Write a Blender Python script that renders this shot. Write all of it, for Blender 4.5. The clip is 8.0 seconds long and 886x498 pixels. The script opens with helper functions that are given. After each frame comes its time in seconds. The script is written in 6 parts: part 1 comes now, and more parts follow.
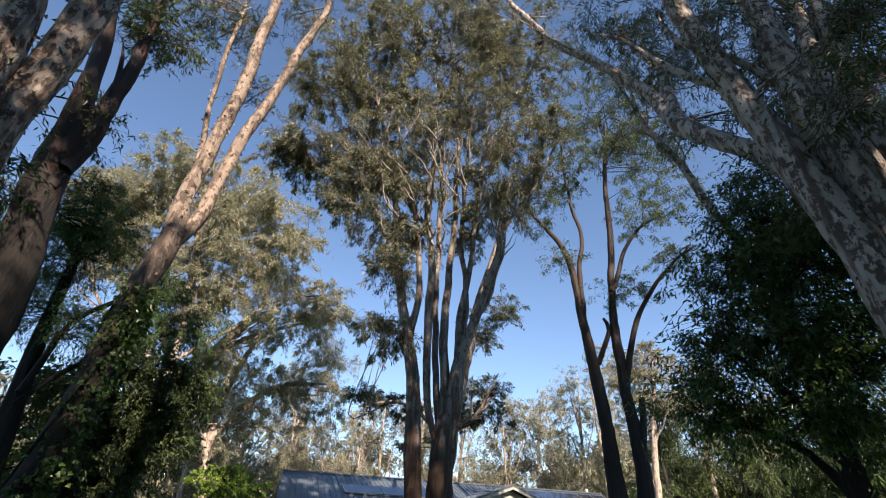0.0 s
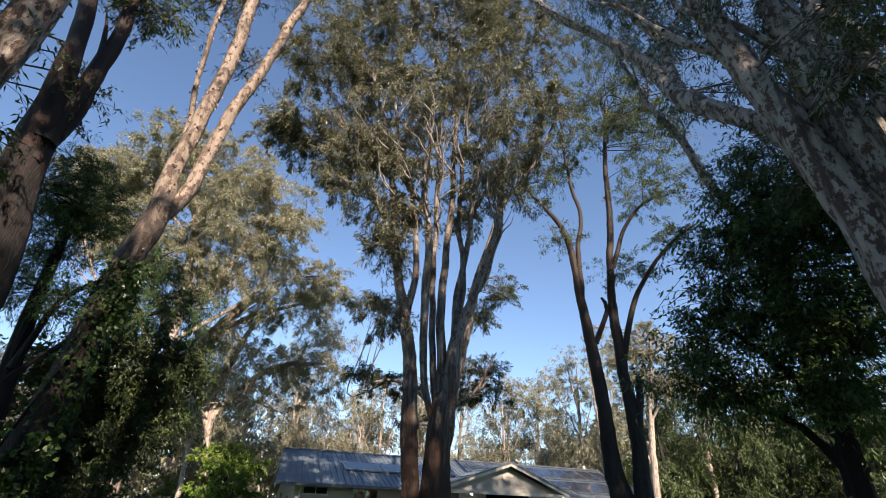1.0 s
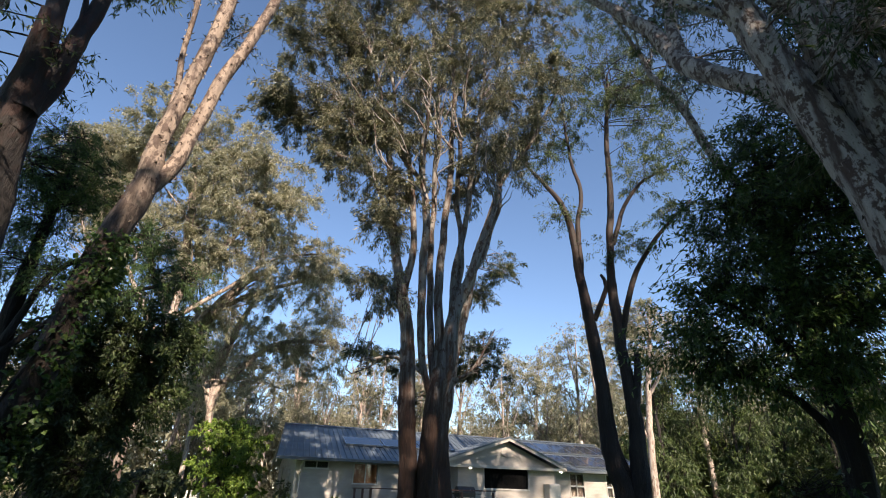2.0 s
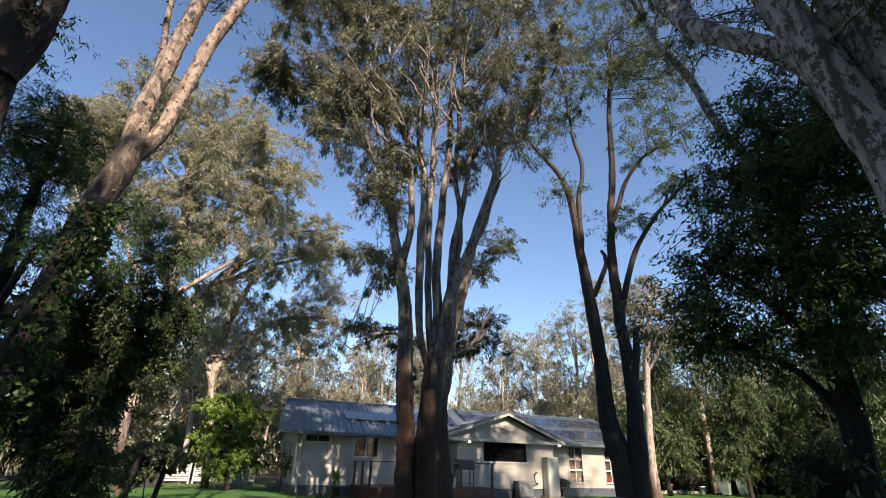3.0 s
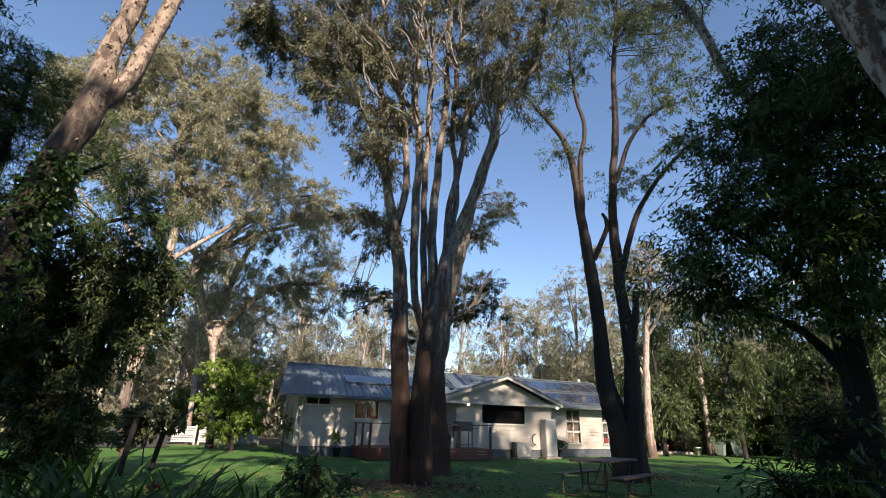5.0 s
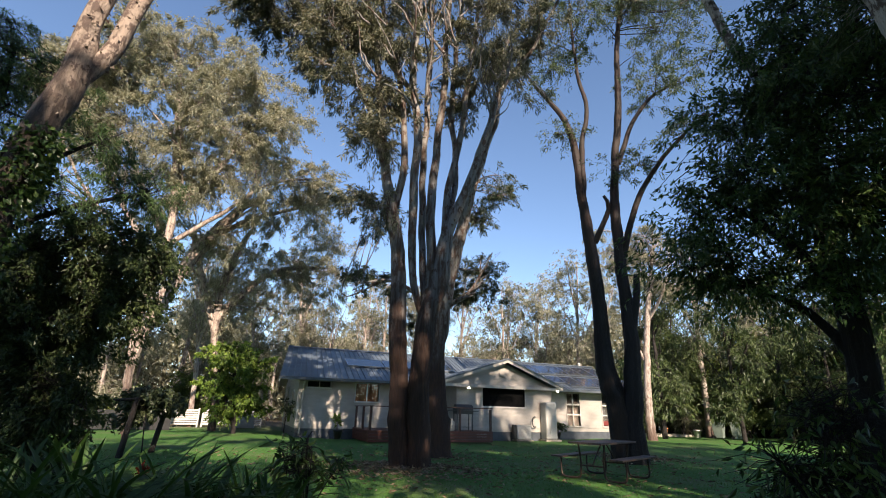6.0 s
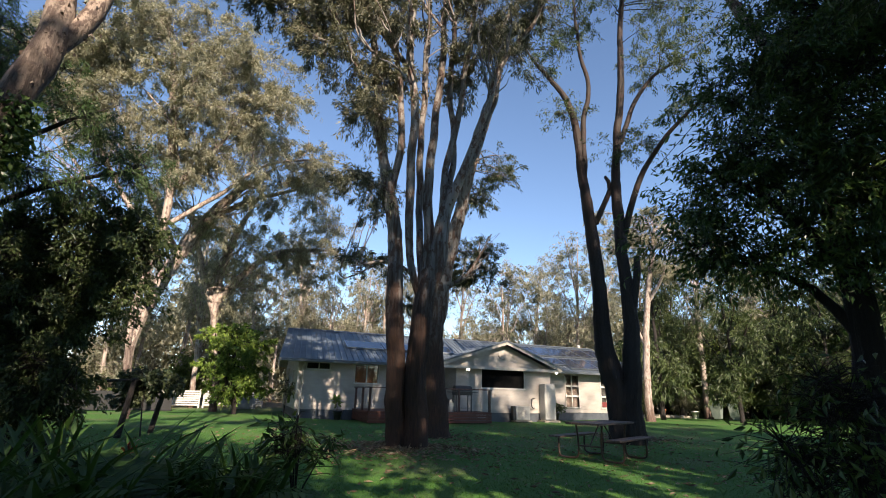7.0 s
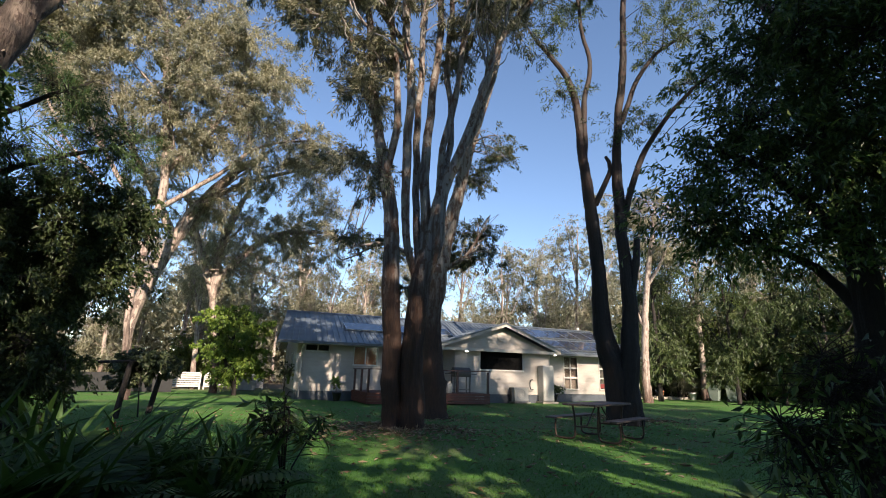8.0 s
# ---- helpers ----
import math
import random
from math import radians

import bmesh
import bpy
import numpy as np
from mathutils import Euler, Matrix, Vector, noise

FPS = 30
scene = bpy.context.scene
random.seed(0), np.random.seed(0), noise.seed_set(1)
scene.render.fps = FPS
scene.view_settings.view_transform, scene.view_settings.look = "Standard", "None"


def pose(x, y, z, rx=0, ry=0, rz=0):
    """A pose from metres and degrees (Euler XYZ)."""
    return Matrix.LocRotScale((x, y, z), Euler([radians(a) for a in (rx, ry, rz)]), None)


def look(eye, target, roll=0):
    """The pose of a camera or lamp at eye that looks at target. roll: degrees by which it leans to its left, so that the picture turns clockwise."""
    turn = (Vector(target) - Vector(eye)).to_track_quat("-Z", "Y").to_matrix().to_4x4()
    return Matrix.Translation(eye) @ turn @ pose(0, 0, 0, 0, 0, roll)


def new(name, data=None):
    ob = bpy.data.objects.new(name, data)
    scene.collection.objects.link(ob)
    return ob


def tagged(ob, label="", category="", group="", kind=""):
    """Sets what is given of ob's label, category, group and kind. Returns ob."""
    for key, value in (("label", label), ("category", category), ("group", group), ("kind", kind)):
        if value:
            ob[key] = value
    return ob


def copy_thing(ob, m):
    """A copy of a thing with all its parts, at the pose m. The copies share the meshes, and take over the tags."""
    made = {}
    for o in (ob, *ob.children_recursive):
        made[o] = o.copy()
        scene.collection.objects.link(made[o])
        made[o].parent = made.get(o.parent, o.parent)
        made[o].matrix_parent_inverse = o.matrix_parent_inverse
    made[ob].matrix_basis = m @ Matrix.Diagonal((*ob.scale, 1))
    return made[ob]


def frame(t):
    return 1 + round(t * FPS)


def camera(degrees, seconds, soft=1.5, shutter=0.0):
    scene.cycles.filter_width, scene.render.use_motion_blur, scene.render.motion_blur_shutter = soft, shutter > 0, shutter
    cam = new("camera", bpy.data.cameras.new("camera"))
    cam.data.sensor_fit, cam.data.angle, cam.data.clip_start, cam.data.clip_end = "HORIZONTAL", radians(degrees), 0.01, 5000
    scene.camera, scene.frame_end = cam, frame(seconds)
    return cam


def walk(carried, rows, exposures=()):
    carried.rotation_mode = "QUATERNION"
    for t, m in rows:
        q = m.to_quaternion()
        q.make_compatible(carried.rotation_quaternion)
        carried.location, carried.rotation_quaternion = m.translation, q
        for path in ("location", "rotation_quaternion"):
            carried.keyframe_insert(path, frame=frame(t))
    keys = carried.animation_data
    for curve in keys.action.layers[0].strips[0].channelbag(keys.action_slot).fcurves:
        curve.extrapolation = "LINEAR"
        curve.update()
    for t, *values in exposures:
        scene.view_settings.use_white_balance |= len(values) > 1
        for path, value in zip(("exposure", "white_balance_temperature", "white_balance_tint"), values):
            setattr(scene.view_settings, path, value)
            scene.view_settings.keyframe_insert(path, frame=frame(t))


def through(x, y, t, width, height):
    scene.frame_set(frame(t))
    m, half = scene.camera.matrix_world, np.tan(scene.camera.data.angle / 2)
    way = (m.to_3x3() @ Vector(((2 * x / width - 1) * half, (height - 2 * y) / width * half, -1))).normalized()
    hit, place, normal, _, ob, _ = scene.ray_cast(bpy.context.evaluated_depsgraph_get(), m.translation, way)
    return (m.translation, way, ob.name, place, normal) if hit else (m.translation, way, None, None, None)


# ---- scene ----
cam = camera(86.3, 8.0, soft=1.0)
METRES, EYE, TILT, LEAN, TURN = 1.47, 1.385, 31.98, -1.45, -22.85
ROWS = [
    (0.0, 0.0, 0.0, 0.0, 0.0, 0.0, -0.0),
    (0.5, 0.0337, 0.0369, -0.0314, 0.04, -0.97, 0.04),
    (1.0, 0.0685, 0.0714, -0.0615, 0.07, -2.19, 0.07),
    (1.5, 0.0939, 0.1115, -0.0886, 0.09, -3.41, 0.11),
    (3.0, 0.1701, 0.2579, -0.1927, 0.26, -7.36, 0.2),
    (3.5, 0.1922, 0.3037, -0.2228, 0.31, -8.54, 0.23),
    (4.0, 0.2234, 0.3488, -0.2568, 0.37, -9.62, 0.25),
    (4.5, 0.2561, 0.3947, -0.2925, 0.44, -10.44, 0.29),
    (6.0, 0.3367, 0.5251, -0.3942, 0.73, -13.04, 0.46),
    (6.5, 0.3635, 0.5755, -0.4339, 0.8, -14.02, 0.47),
    (7.0, 0.3885, 0.6228, -0.4702, 0.84, -15.05, 0.48),
    (7.5, 0.4142, 0.6672, -0.502, 0.88, -16.07, 0.49),
    (8.0, 0.4456, 0.7109, -0.538, 0.91, -17.07, 0.48),
]
walk(cam, [(t, pose(0, 0, EYE, TILT, LEAN, TURN) @ pose(METRES * x, METRES * y, METRES * z, 90 + pitch, roll, yaw)) for t, x, y, z, yaw, pitch, roll in ROWS], [(0.0, 1.38, 6850, 14), (3.0, 1.33, 6850, 14), (8.0, 1.35, 6850, 14)])

# ---- light: low sun from behind the camera, clear sky ----
SUN_ELEVATION = 30.0
SHADOWS_TOWARDS = 88.0  # degrees from +x
world = bpy.data.worlds.new("sky")
scene.world = world
world.use_nodes = True
wn = world.node_tree
sky = wn.nodes.new("ShaderNodeTexSky")
sky.sky_type, sky.sun_disc = "NISHITA", False
sky.sun_elevation, sky.sun_rotation = radians(SUN_ELEVATION), radians(180.0)
sky.air_density, sky.dust_density, sky.ozone_density = 1.1, 0.0, 3.6
sky.altitude = 700.0
wn.links.new(sky.outputs[0], wn.nodes["Background"].inputs[0])
wn.nodes["Background"].inputs[1].default_value = 0.088
sun_data = bpy.data.lights.new("sun", "SUN")
sun_data.energy, sun_data.angle, sun_data.color = 5.0, radians(0.53), (1.0, 0.87, 0.72)
a = radians(SHADOWS_TOWARDS)
e = radians(SUN_ELEVATION)
sun = new("sun", sun_data)
sun.matrix_world = look((0, 0, 30), (math.cos(a) * math.cos(e), math.sin(a) * math.cos(e), 30 - math.sin(e)))


# ---- materials ----
def ramp_node(nt, fac, stops):
    r = nt.nodes.new("ShaderNodeValToRGB")
    els = r.color_ramp.elements
    while len(els) < len(stops):
        els.new(0.5)
    for el, (p, c) in zip(els, stops):
        el.position, el.color = p, (*c, 1)
    nt.links.new(fac, r.inputs[0])
    return r.outputs[0]


def noise_node(nt, coord, scale, detail=4.0, rough=0.6, stretch=(1, 1, 1)):
    m = nt.nodes.new("ShaderNodeMapping")
    m.inputs["Scale"].default_value = stretch
    nt.links.new(coord, m.inputs[0])
    n = nt.nodes.new("ShaderNodeTexNoise")
    n.inputs["Scale"].default_value, n.inputs["Detail"].default_value, n.inputs["Roughness"].default_value = scale, detail, rough
    nt.links.new(m.outputs[0], n.inputs["Vector"])
    return n.outputs[0]


def mixed(nt, fac, c1, c2, mode="MIX"):
    m = nt.nodes.new("ShaderNodeMix")
    m.data_type, m.blend_type = "RGBA", mode
    for sock, v in ((m.inputs[0], fac), (m.inputs[6], c1), (m.inputs[7], c2)):
        if isinstance(v, bpy.types.NodeSocket):
            nt.links.new(v, sock)
        elif isinstance(v, (int, float)):
            sock.default_value = v
        else:
            sock.default_value = (*v, 1)
    return m.outputs[2]


def bumped(nt, height, strength, distance):
    b = nt.nodes.new("ShaderNodeBump")
    b.inputs["Strength"].default_value, b.inputs["Distance"].default_value = strength, distance
    nt.links.new(height, b.inputs["Height"])
    return b.outputs[0]


def blank(name):
    m = bpy.data.materials.new(name)
    m.use_nodes = True
    nt = m.node_tree
    return m, nt, nt.nodes["Principled BSDF"], nt.nodes.new("ShaderNodeTexCoord").outputs["Object"]


def surface(name, c1, c2, scale=8.0, rough=0.6, metal=0.0, bump=0.3, depth=0.004, stretch=(1, 1, 1), fine=60.0, spread=0.12):
    """Two colours in broad patches, with fine grain and relief."""
    m, nt, b, co = blank(name)
    broad = noise_node(nt, co, scale, 5, 0.62, stretch)
    grain = noise_node(nt, co, fine, 3, 0.6, stretch)
    col = ramp_node(nt, broad, [(0.5 - spread, c1), (0.5 + spread, c2)])
    col = mixed(nt, 0.35, col, ramp_node(nt, grain, [(0.3, (0.35, 0.35, 0.35)), (0.7, (1, 1, 1))]), "MULTIPLY")
    nt.links.new(col, b.inputs["Base Color"])
    b.inputs["Roughness"].default_value, b.inputs["Metallic"].default_value = rough, metal
    nt.links.new(bumped(nt, grain, bump, depth), b.inputs["Normal"])
    return m


def bark(name, smooth, patch, butt, height, upper=0.75, fissure=1.0, flake=6.0, mottle=0.0):
    """Smooth upper bark with long streaks and patches, rough fibrous butt up to a height in metres."""
    m, nt, b, co = blank(name)
    streak = noise_node(nt, co, 3.0, 6, 0.65, (3.2, 3.2, 0.35))
    patches = noise_node(nt, co, flake, 5, 0.7, (1, 1, 0.55))
    fibre = noise_node(nt, co, 9.0, 6, 0.7, (4, 4, 0.4))
    top = ramp_node(nt, streak, [(0.36, patch), (0.5, smooth), (0.68, tuple(min(1.0, 1.35 * c) for c in smooth))])
    top = mixed(nt, ramp_node(nt, patches, [(0.51 - mottle, (0, 0, 0)), (0.57 - mottle, (1, 1, 1))]), top, patch)
    low = ramp_node(nt, fibre, [(0.34, tuple(0.35 * c for c in butt)), (0.62, butt), (0.74, (3.0 * butt[0], 2.3 * butt[1], 1.8 * butt[2]))])
    sep = nt.nodes.new("ShaderNodeSeparateXYZ")
    nt.links.new(co, sep.inputs[0])
    add = nt.nodes.new("ShaderNodeMath")
    add.operation = "MULTIPLY_ADD"
    nt.links.new(streak, add.inputs[0])
    add.inputs[1].default_value = 4.0
    nt.links.new(sep.outputs[2], add.inputs[2])
    ran = nt.nodes.new("ShaderNodeMapRange")
    nt.links.new(add.outputs[0], ran.inputs[0])
    ran.inputs[1].default_value, ran.inputs[2].default_value = height + 1.2, height + 3.2
    nt.links.new(mixed(nt, ran.outputs[0], low, top), b.inputs["Base Color"])
    b.inputs["Roughness"].default_value = upper
    hm = mixed(nt, ran.outputs[0], fibre, patches)
    nt.links.new(bumped(nt, hm, fissure, 0.05), b.inputs["Normal"])
    return m


def foliage(name, dark, mid, light, rough=0.5, through=0.35):
    m, nt, b, co = blank(name)
    isl = nt.nodes.new("ShaderNodeNewGeometry").outputs["Random Per Island"]
    col = ramp_node(nt, isl, [(0.0, dark), (0.5, mid), (0.92, light)])
    clump = noise_node(nt, co, 0.9, 3, 0.5)
    col = mixed(nt, 0.6, col, ramp_node(nt, clump, [(0.35, (0.6, 0.62, 0.6)), (0.65, (1.15, 1.1, 1.0))]), "MULTIPLY")
    nt.links.new(col, b.inputs["Base Color"])
    b.inputs["Roughness"].default_value = rough
    tr = nt.nodes.new("ShaderNodeBsdfTranslucent")
    nt.links.new(mixed(nt, 1.0, col, (1.0, 1.0, 0.7), "MULTIPLY"), tr.inputs[0])
    mix = nt.nodes.new("ShaderNodeMixShader")
    mix.inputs[0].default_value = through
    nt.links.new(b.outputs[0], mix.inputs[1])
    nt.links.new(tr.outputs[0], mix.inputs[2])
    nt.links.new(mix.outputs[0], nt.nodes["Material Output"].inputs[0])
    return m


BARK_GUM = bark("gum_bark", (0.17, 0.158, 0.145), (0.075, 0.042, 0.028), (0.06, 0.028, 0.016), 3.6)
# near-black: the bark's own brown taken down to stand for missing shade
BARK_SHADED = bark("shaded_bark", (0.02, 0.014, 0.011), (0.026, 0.011, 0.008), (0.016, 0.01, 0.008), 6.5)
# reddish bark with the shade on the forked trunk put into its colour
BARK_RED_SHADED = bark("shaded_red_bark", (0.014, 0.01, 0.009), (0.034, 0.011, 0.007), (0.012, 0.007, 0.005), 5.0)
BARK_LEANER = bark("leaner_bark", (0.23, 0.178, 0.14), (0.08, 0.052, 0.04), (0.05, 0.034, 0.026), 4.3, flake=12.0, mottle=0.01)
BARK_DULL = bark("dull_bark", (0.3, 0.24, 0.2), (0.12, 0.085, 0.07), (0.09, 0.055, 0.042), 2.0)
BARK_PAPER = bark("paper_bark", (0.4, 0.345, 0.3), (0.1, 0.062, 0.045), (0.16, 0.11, 0.075), 0.2, flake=13.0, mottle=0.01)
BARK_PALE = bark("pale_bark", (0.34, 0.29, 0.25), (0.2, 0.145, 0.12), (0.13, 0.08, 0.06), 1.0)
LEAF_GUM = foliage("gum_leaf", (0.06, 0.07, 0.045), (0.13, 0.135, 0.092), (0.26, 0.255, 0.18), 0.42, 0.38)
LEAF_DARKGUM = foliage("dark_gum_leaf", (0.024, 0.038, 0.02), (0.046, 0.066, 0.032), (0.1, 0.12, 0.06), 0.42)
LEAF_GREEN = foliage("green_leaf", (0.035, 0.06, 0.02), (0.065, 0.1, 0.035), (0.12, 0.155, 0.06), 0.45)
LEAF_GLOSSY = foliage("glossy_leaf", (0.032, 0.07, 0.02), (0.062, 0.125, 0.034), (0.135, 0.2, 0.06), 0.36, 0.4)
LEAF_FEATHER = foliage("feathery_leaf", (0.03, 0.07, 0.02), (0.055, 0.11, 0.03), (0.1, 0.16, 0.05), 0.5)
LEAF_OLIVE = foliage("olive_leaf", (0.17, 0.17, 0.12), (0.29, 0.288, 0.215), (0.43, 0.42, 0.33), 0.5, 0.5)
# brighter copy of the green leaf: sunlight on the shrubs put into colour
LEAF_SUNLIT = foliage("sunlit_leaf", (0.06, 0.1, 0.025), (0.11, 0.165, 0.04), (0.19, 0.24, 0.07), 0.45, 0.45)
FLAKE = foliage("bark_flake", (0.05, 0.03, 0.022), (0.12, 0.08, 0.06), (0.34, 0.28, 0.23), 0.8, 0.1)
LEAF_LIME = foliage("lime_leaf", (0.06, 0.115, 0.016), (0.12, 0.2, 0.028), (0.21, 0.29, 0.05))


# ---- mesh building ----
class Shape:
    """Collects vertices and faces of one mesh."""

    def __init__(self):
        self.v, self.f3, self.f4, self.count = [], [], [], 0

    def add(self, verts, quads=None, tris=None):
        verts = np.asarray(verts, float).reshape(-1, 3)
        if quads is not None and len(quads):
            self.f4.append(np.asarray(quads, int).reshape(-1, 4) + self.count)
        if tris is not None and len(tris):
            self.f3.append(np.asarray(tris, int).reshape(-1, 3) + self.count)
        self.v.append(verts)
        self.count += len(verts)

    def mesh(self, name, material, smooth=True):
        v = np.concatenate(self.v)
        q = np.concatenate(self.f4) if self.f4 else np.zeros((0, 4), int)
        t = np.concatenate(self.f3) if self.f3 else np.zeros((0, 3), int)
        me = bpy.data.meshes.new(name)
        me.vertices.add(len(v))
        me.vertices.foreach_set("co", v.ravel())
        loops = np.concatenate([q.ravel(), t.ravel()])
        me.loops.add(len(loops))
        me.loops.foreach_set("vertex_index", loops.astype(np.int32))
        starts = np.concatenate([np.arange(len(q)) * 4, len(q) * 4 + np.arange(len(t)) * 3])
        me.polygons.add(len(q) + len(t))
        me.polygons.foreach_set("loop_start", starts.astype(np.int32))
        me.polygons.foreach_set("use_smooth", np.full(len(starts), smooth))
        me.update(calc_edges=True)
        me.materials.append(material)
        return me


def child(name, mesh, parent, label=""):
    ob = new(name, mesh)
    ob.parent = parent
    return tagged(ob, label)


def curve_points(pts, step):
    """A smooth line through rows of x, y, z, r."""
    p = np.asarray(pts, float)
    full = np.vstack([2 * p[0] - p[1], p, 2 * p[-1] - p[-2]])
    out = []
    for i in range(len(p) - 1):
        a0, a1, a2, a3 = full[i : i + 4]
        n = max(2, int(np.linalg.norm((a2 - a1)[:3]) / step))
        for k in range(n):
            u = k / n
            out.append(0.5 * (2 * a1 + (a2 - a0) * u + (2 * a0 - 5 * a1 + 4 * a2 - a3) * u * u + (3 * a1 - a0 - 3 * a2 + a3) * u**3))
    out.append(p[-1])
    out = np.array(out)
    out[:, 3] = np.maximum(out[:, 3], 0.004)
    return out


def tube(shape, line, sides=10, rough=0.0, rng=None):
    """A tapering round limb along rows of x, y, z, r, with an uneven skin."""
    line = np.asarray(line, float)
    d = np.gradient(line[:, :3], axis=0)
    d /= np.linalg.norm(d, axis=1)[:, None] + 1e-9
    u = np.empty_like(d)
    at = np.cross(d[0], (0.3, 1.0, 0.1) if abs(d[0, 1]) < 0.9 else (1.0, 0.2, 0.1))
    for k in range(len(d)):
        at = at - d[k] * (at @ d[k])
        at = at / (np.linalg.norm(at) + 1e-9)
        u[k] = at
    w = np.cross(d, u)
    an = np.arange(sides) * 2 * np.pi / sides
    r = line[:, 3][:, None] * np.ones(sides)
    if rough and rng is not None:
        ridge = rng.normal(0, 1, sides)
        r = r * (1 + rough * (0.5 * ridge[None] + 0.5 * rng.normal(0, 1, r.shape)))
    v = line[:, None, :3] + r[..., None] * (np.cos(an)[None, :, None] * u[:, None] + np.sin(an)[None, :, None] * w[:, None])
    n, s = len(line), sides
    i, j = np.meshgrid(np.arange(n - 1), np.arange(s), indexing="ij")
    q = np.stack([i * s + j, i * s + (j + 1) % s, (i + 1) * s + (j + 1) % s, (i + 1) * s + j], -1).reshape(-1, 4)
    shape.add(np.vstack([v.reshape(-1, 3), line[-1:, :3]]), q, [((n - 1) * s + k, (n - 1) * s + (k + 1) % s, n * s) for k in range(s)])


def leaves_at(shape, pos, axis, length, width, rng, fold=0.25):
    """Folded pointed leaves: bases, directions, lengths."""
    n = len(pos)
    axis = axis / (np.linalg.norm(axis, axis=1)[:, None] + 1e-9)
    side = np.cross(axis, rng.normal(0, 1, (n, 3)))
    side /= np.linalg.norm(side, axis=1)[:, None] + 1e-9
    up = np.cross(side, axis)
    le = (length * rng.uniform(0.6, 1.25, n))[:, None]
    wi = (width * rng.uniform(0.7, 1.2, n))[:, None]
    mid = pos + axis * le * 0.42
    v = np.stack([pos, mid + side * wi * 0.5 + up * wi * fold, pos + axis * le - up * le * 0.06, mid - side * wi * 0.5 + up * wi * fold], 1)
    shape.add(v.reshape(-1, 3), None, (np.arange(n)[:, None, None] * 4 + np.array([[0, 1, 2], [0, 2, 3]])[None]).reshape(-1, 3))


class Tree:
    """A tree from its stems and the masses of its crown; limbs and twigs grow from the stems into the masses."""

    seeds = 0

    def __init__(self, name, label, category, bark_material, leaf_material, leaf=(0.15, 0.03), leaves=200, twig=0.7, droop=0.75, group="", flakes=0, forks=0):
        Tree.seeds += 1
        self.rng = np.random.default_rng(Tree.seeds)
        self.name, self.bark, self.leafy, self.leaf, self.leaves, self.twig, self.droop = name, bark_material, leaf_material, leaf, leaves, twig, droop
        self.tags, self.flakes, self.forks = (label, category, group), flakes, forks
        self.masses, self.stems = [], []
        self.near = 1.0

    def placed(self, row):
        """A row of x, y, z and sizes, drawn nearer to a fixed spot by the tree's own factor."""
        return [c + (v - c) * self.near for v, c in zip(row[:3], (0.55, 0.45, 1.34))] + [v * self.near for v in row[3:]]

    def stem(self, kind, pts):
        p = [self.placed(q) for q in pts]
        if kind == "trunk":
            x, y, z, r = p[0]
            if z > -0.1:
                p = [[x, y, -0.25, r * 1.3], [x, y, min(0.25, z - 0.02) if z > 0.05 else 0.02, r * 1.08]] + (p if z > 0.5 else p[1:])
        if kind != "stub":
            a0, a1 = np.array(p[-2][:3]), np.array(p[-1][:3])
            d = (a1 - a0) / np.linalg.norm(a1 - a0)
            reach = min(1.0, 14 * p[-1][3])
            p.append([*(a1 + d * reach + self.rng.normal(0, 0.12, 3) * reach), p[-1][3] * 0.25])
        line = curve_points(p, 0.22 if p[0][3] > 0.05 else 0.3)
        # long slow bends
        s = np.arange(len(line)) * 0.25
        ph = self.rng.uniform(0, 6.28, 3)
        bend = np.stack([np.sin(s * 1.9 + ph[0]) + 0.6 * np.sin(s * 4.3 + ph[2]), np.sin(s * 2.3 + ph[1]) + 0.5 * np.sin(s * 5.1), 0 * s], 1)
        size = np.clip(0.25 * (0.16 - line[:, 3]), 0.0, 0.035)[:, None] * np.minimum(1, s / 0.8)[:, None]
        line[:, :3] += bend * size
        # slight wander, so that no limb is a clean arc
        wob = self.rng.normal(0, 1, (len(line), 3)) * line[:, 3:4] * 0.1
        wob = (wob + np.roll(wob, 1, 0) + np.roll(wob, 2, 0) + np.roll(wob, -1, 0)) / 3
        line[1:-1, :3] += wob[1:-1]
        self.stems.append((kind, line))

    def mass(self, rows):
        self.masses += [(*self.placed(q[:5]), q[5]) for q in rows]

    def grow_forks(self):
        """Secondary limbs that leave the stems at a narrow angle and bend upwards."""
        rng = self.rng
        mains = [(k, li) for k, li in self.stems if k != "stub" and len(li) > 8]
        for _ in range(self.forks):
            kind, li = mains[int(rng.integers(len(mains)))]
            i = int(len(li) * rng.uniform(0.58 if kind == "trunk" else 0.42, 0.85))
            d = li[min(i + 2, len(li) - 1), :3] - li[i - 1, :3]
            d = d / (np.linalg.norm(d) + 1e-9)
            out = rng.normal(0, 1, 3)
            out -= d * (out @ d)
            out /= np.linalg.norm(out)
            r = min(0.055, max(0.012, li[i, 3] * rng.uniform(0.3, 0.5)))
            reach = r * rng.uniform(45, 75)
            p0 = li[i, :3]
            p1 = p0 + (d * 0.8 + out * 0.45) * reach * 0.35
            p2 = p1 + (d * 0.7 + out * 0.4 + rng.normal(0, 0.15, 3) + np.array([0, 0, 0.15])) * reach * 0.35
            p3 = p2 + (d * 0.5 + out * 0.4 + rng.normal(0, 0.3, 3) + np.array([0, 0, 0.3])) * reach * 0.35
            self.stem("branch", [(*p0, r), (*p1, r * 0.8), (*p2, r * 0.55), (*p3, r * 0.25)])

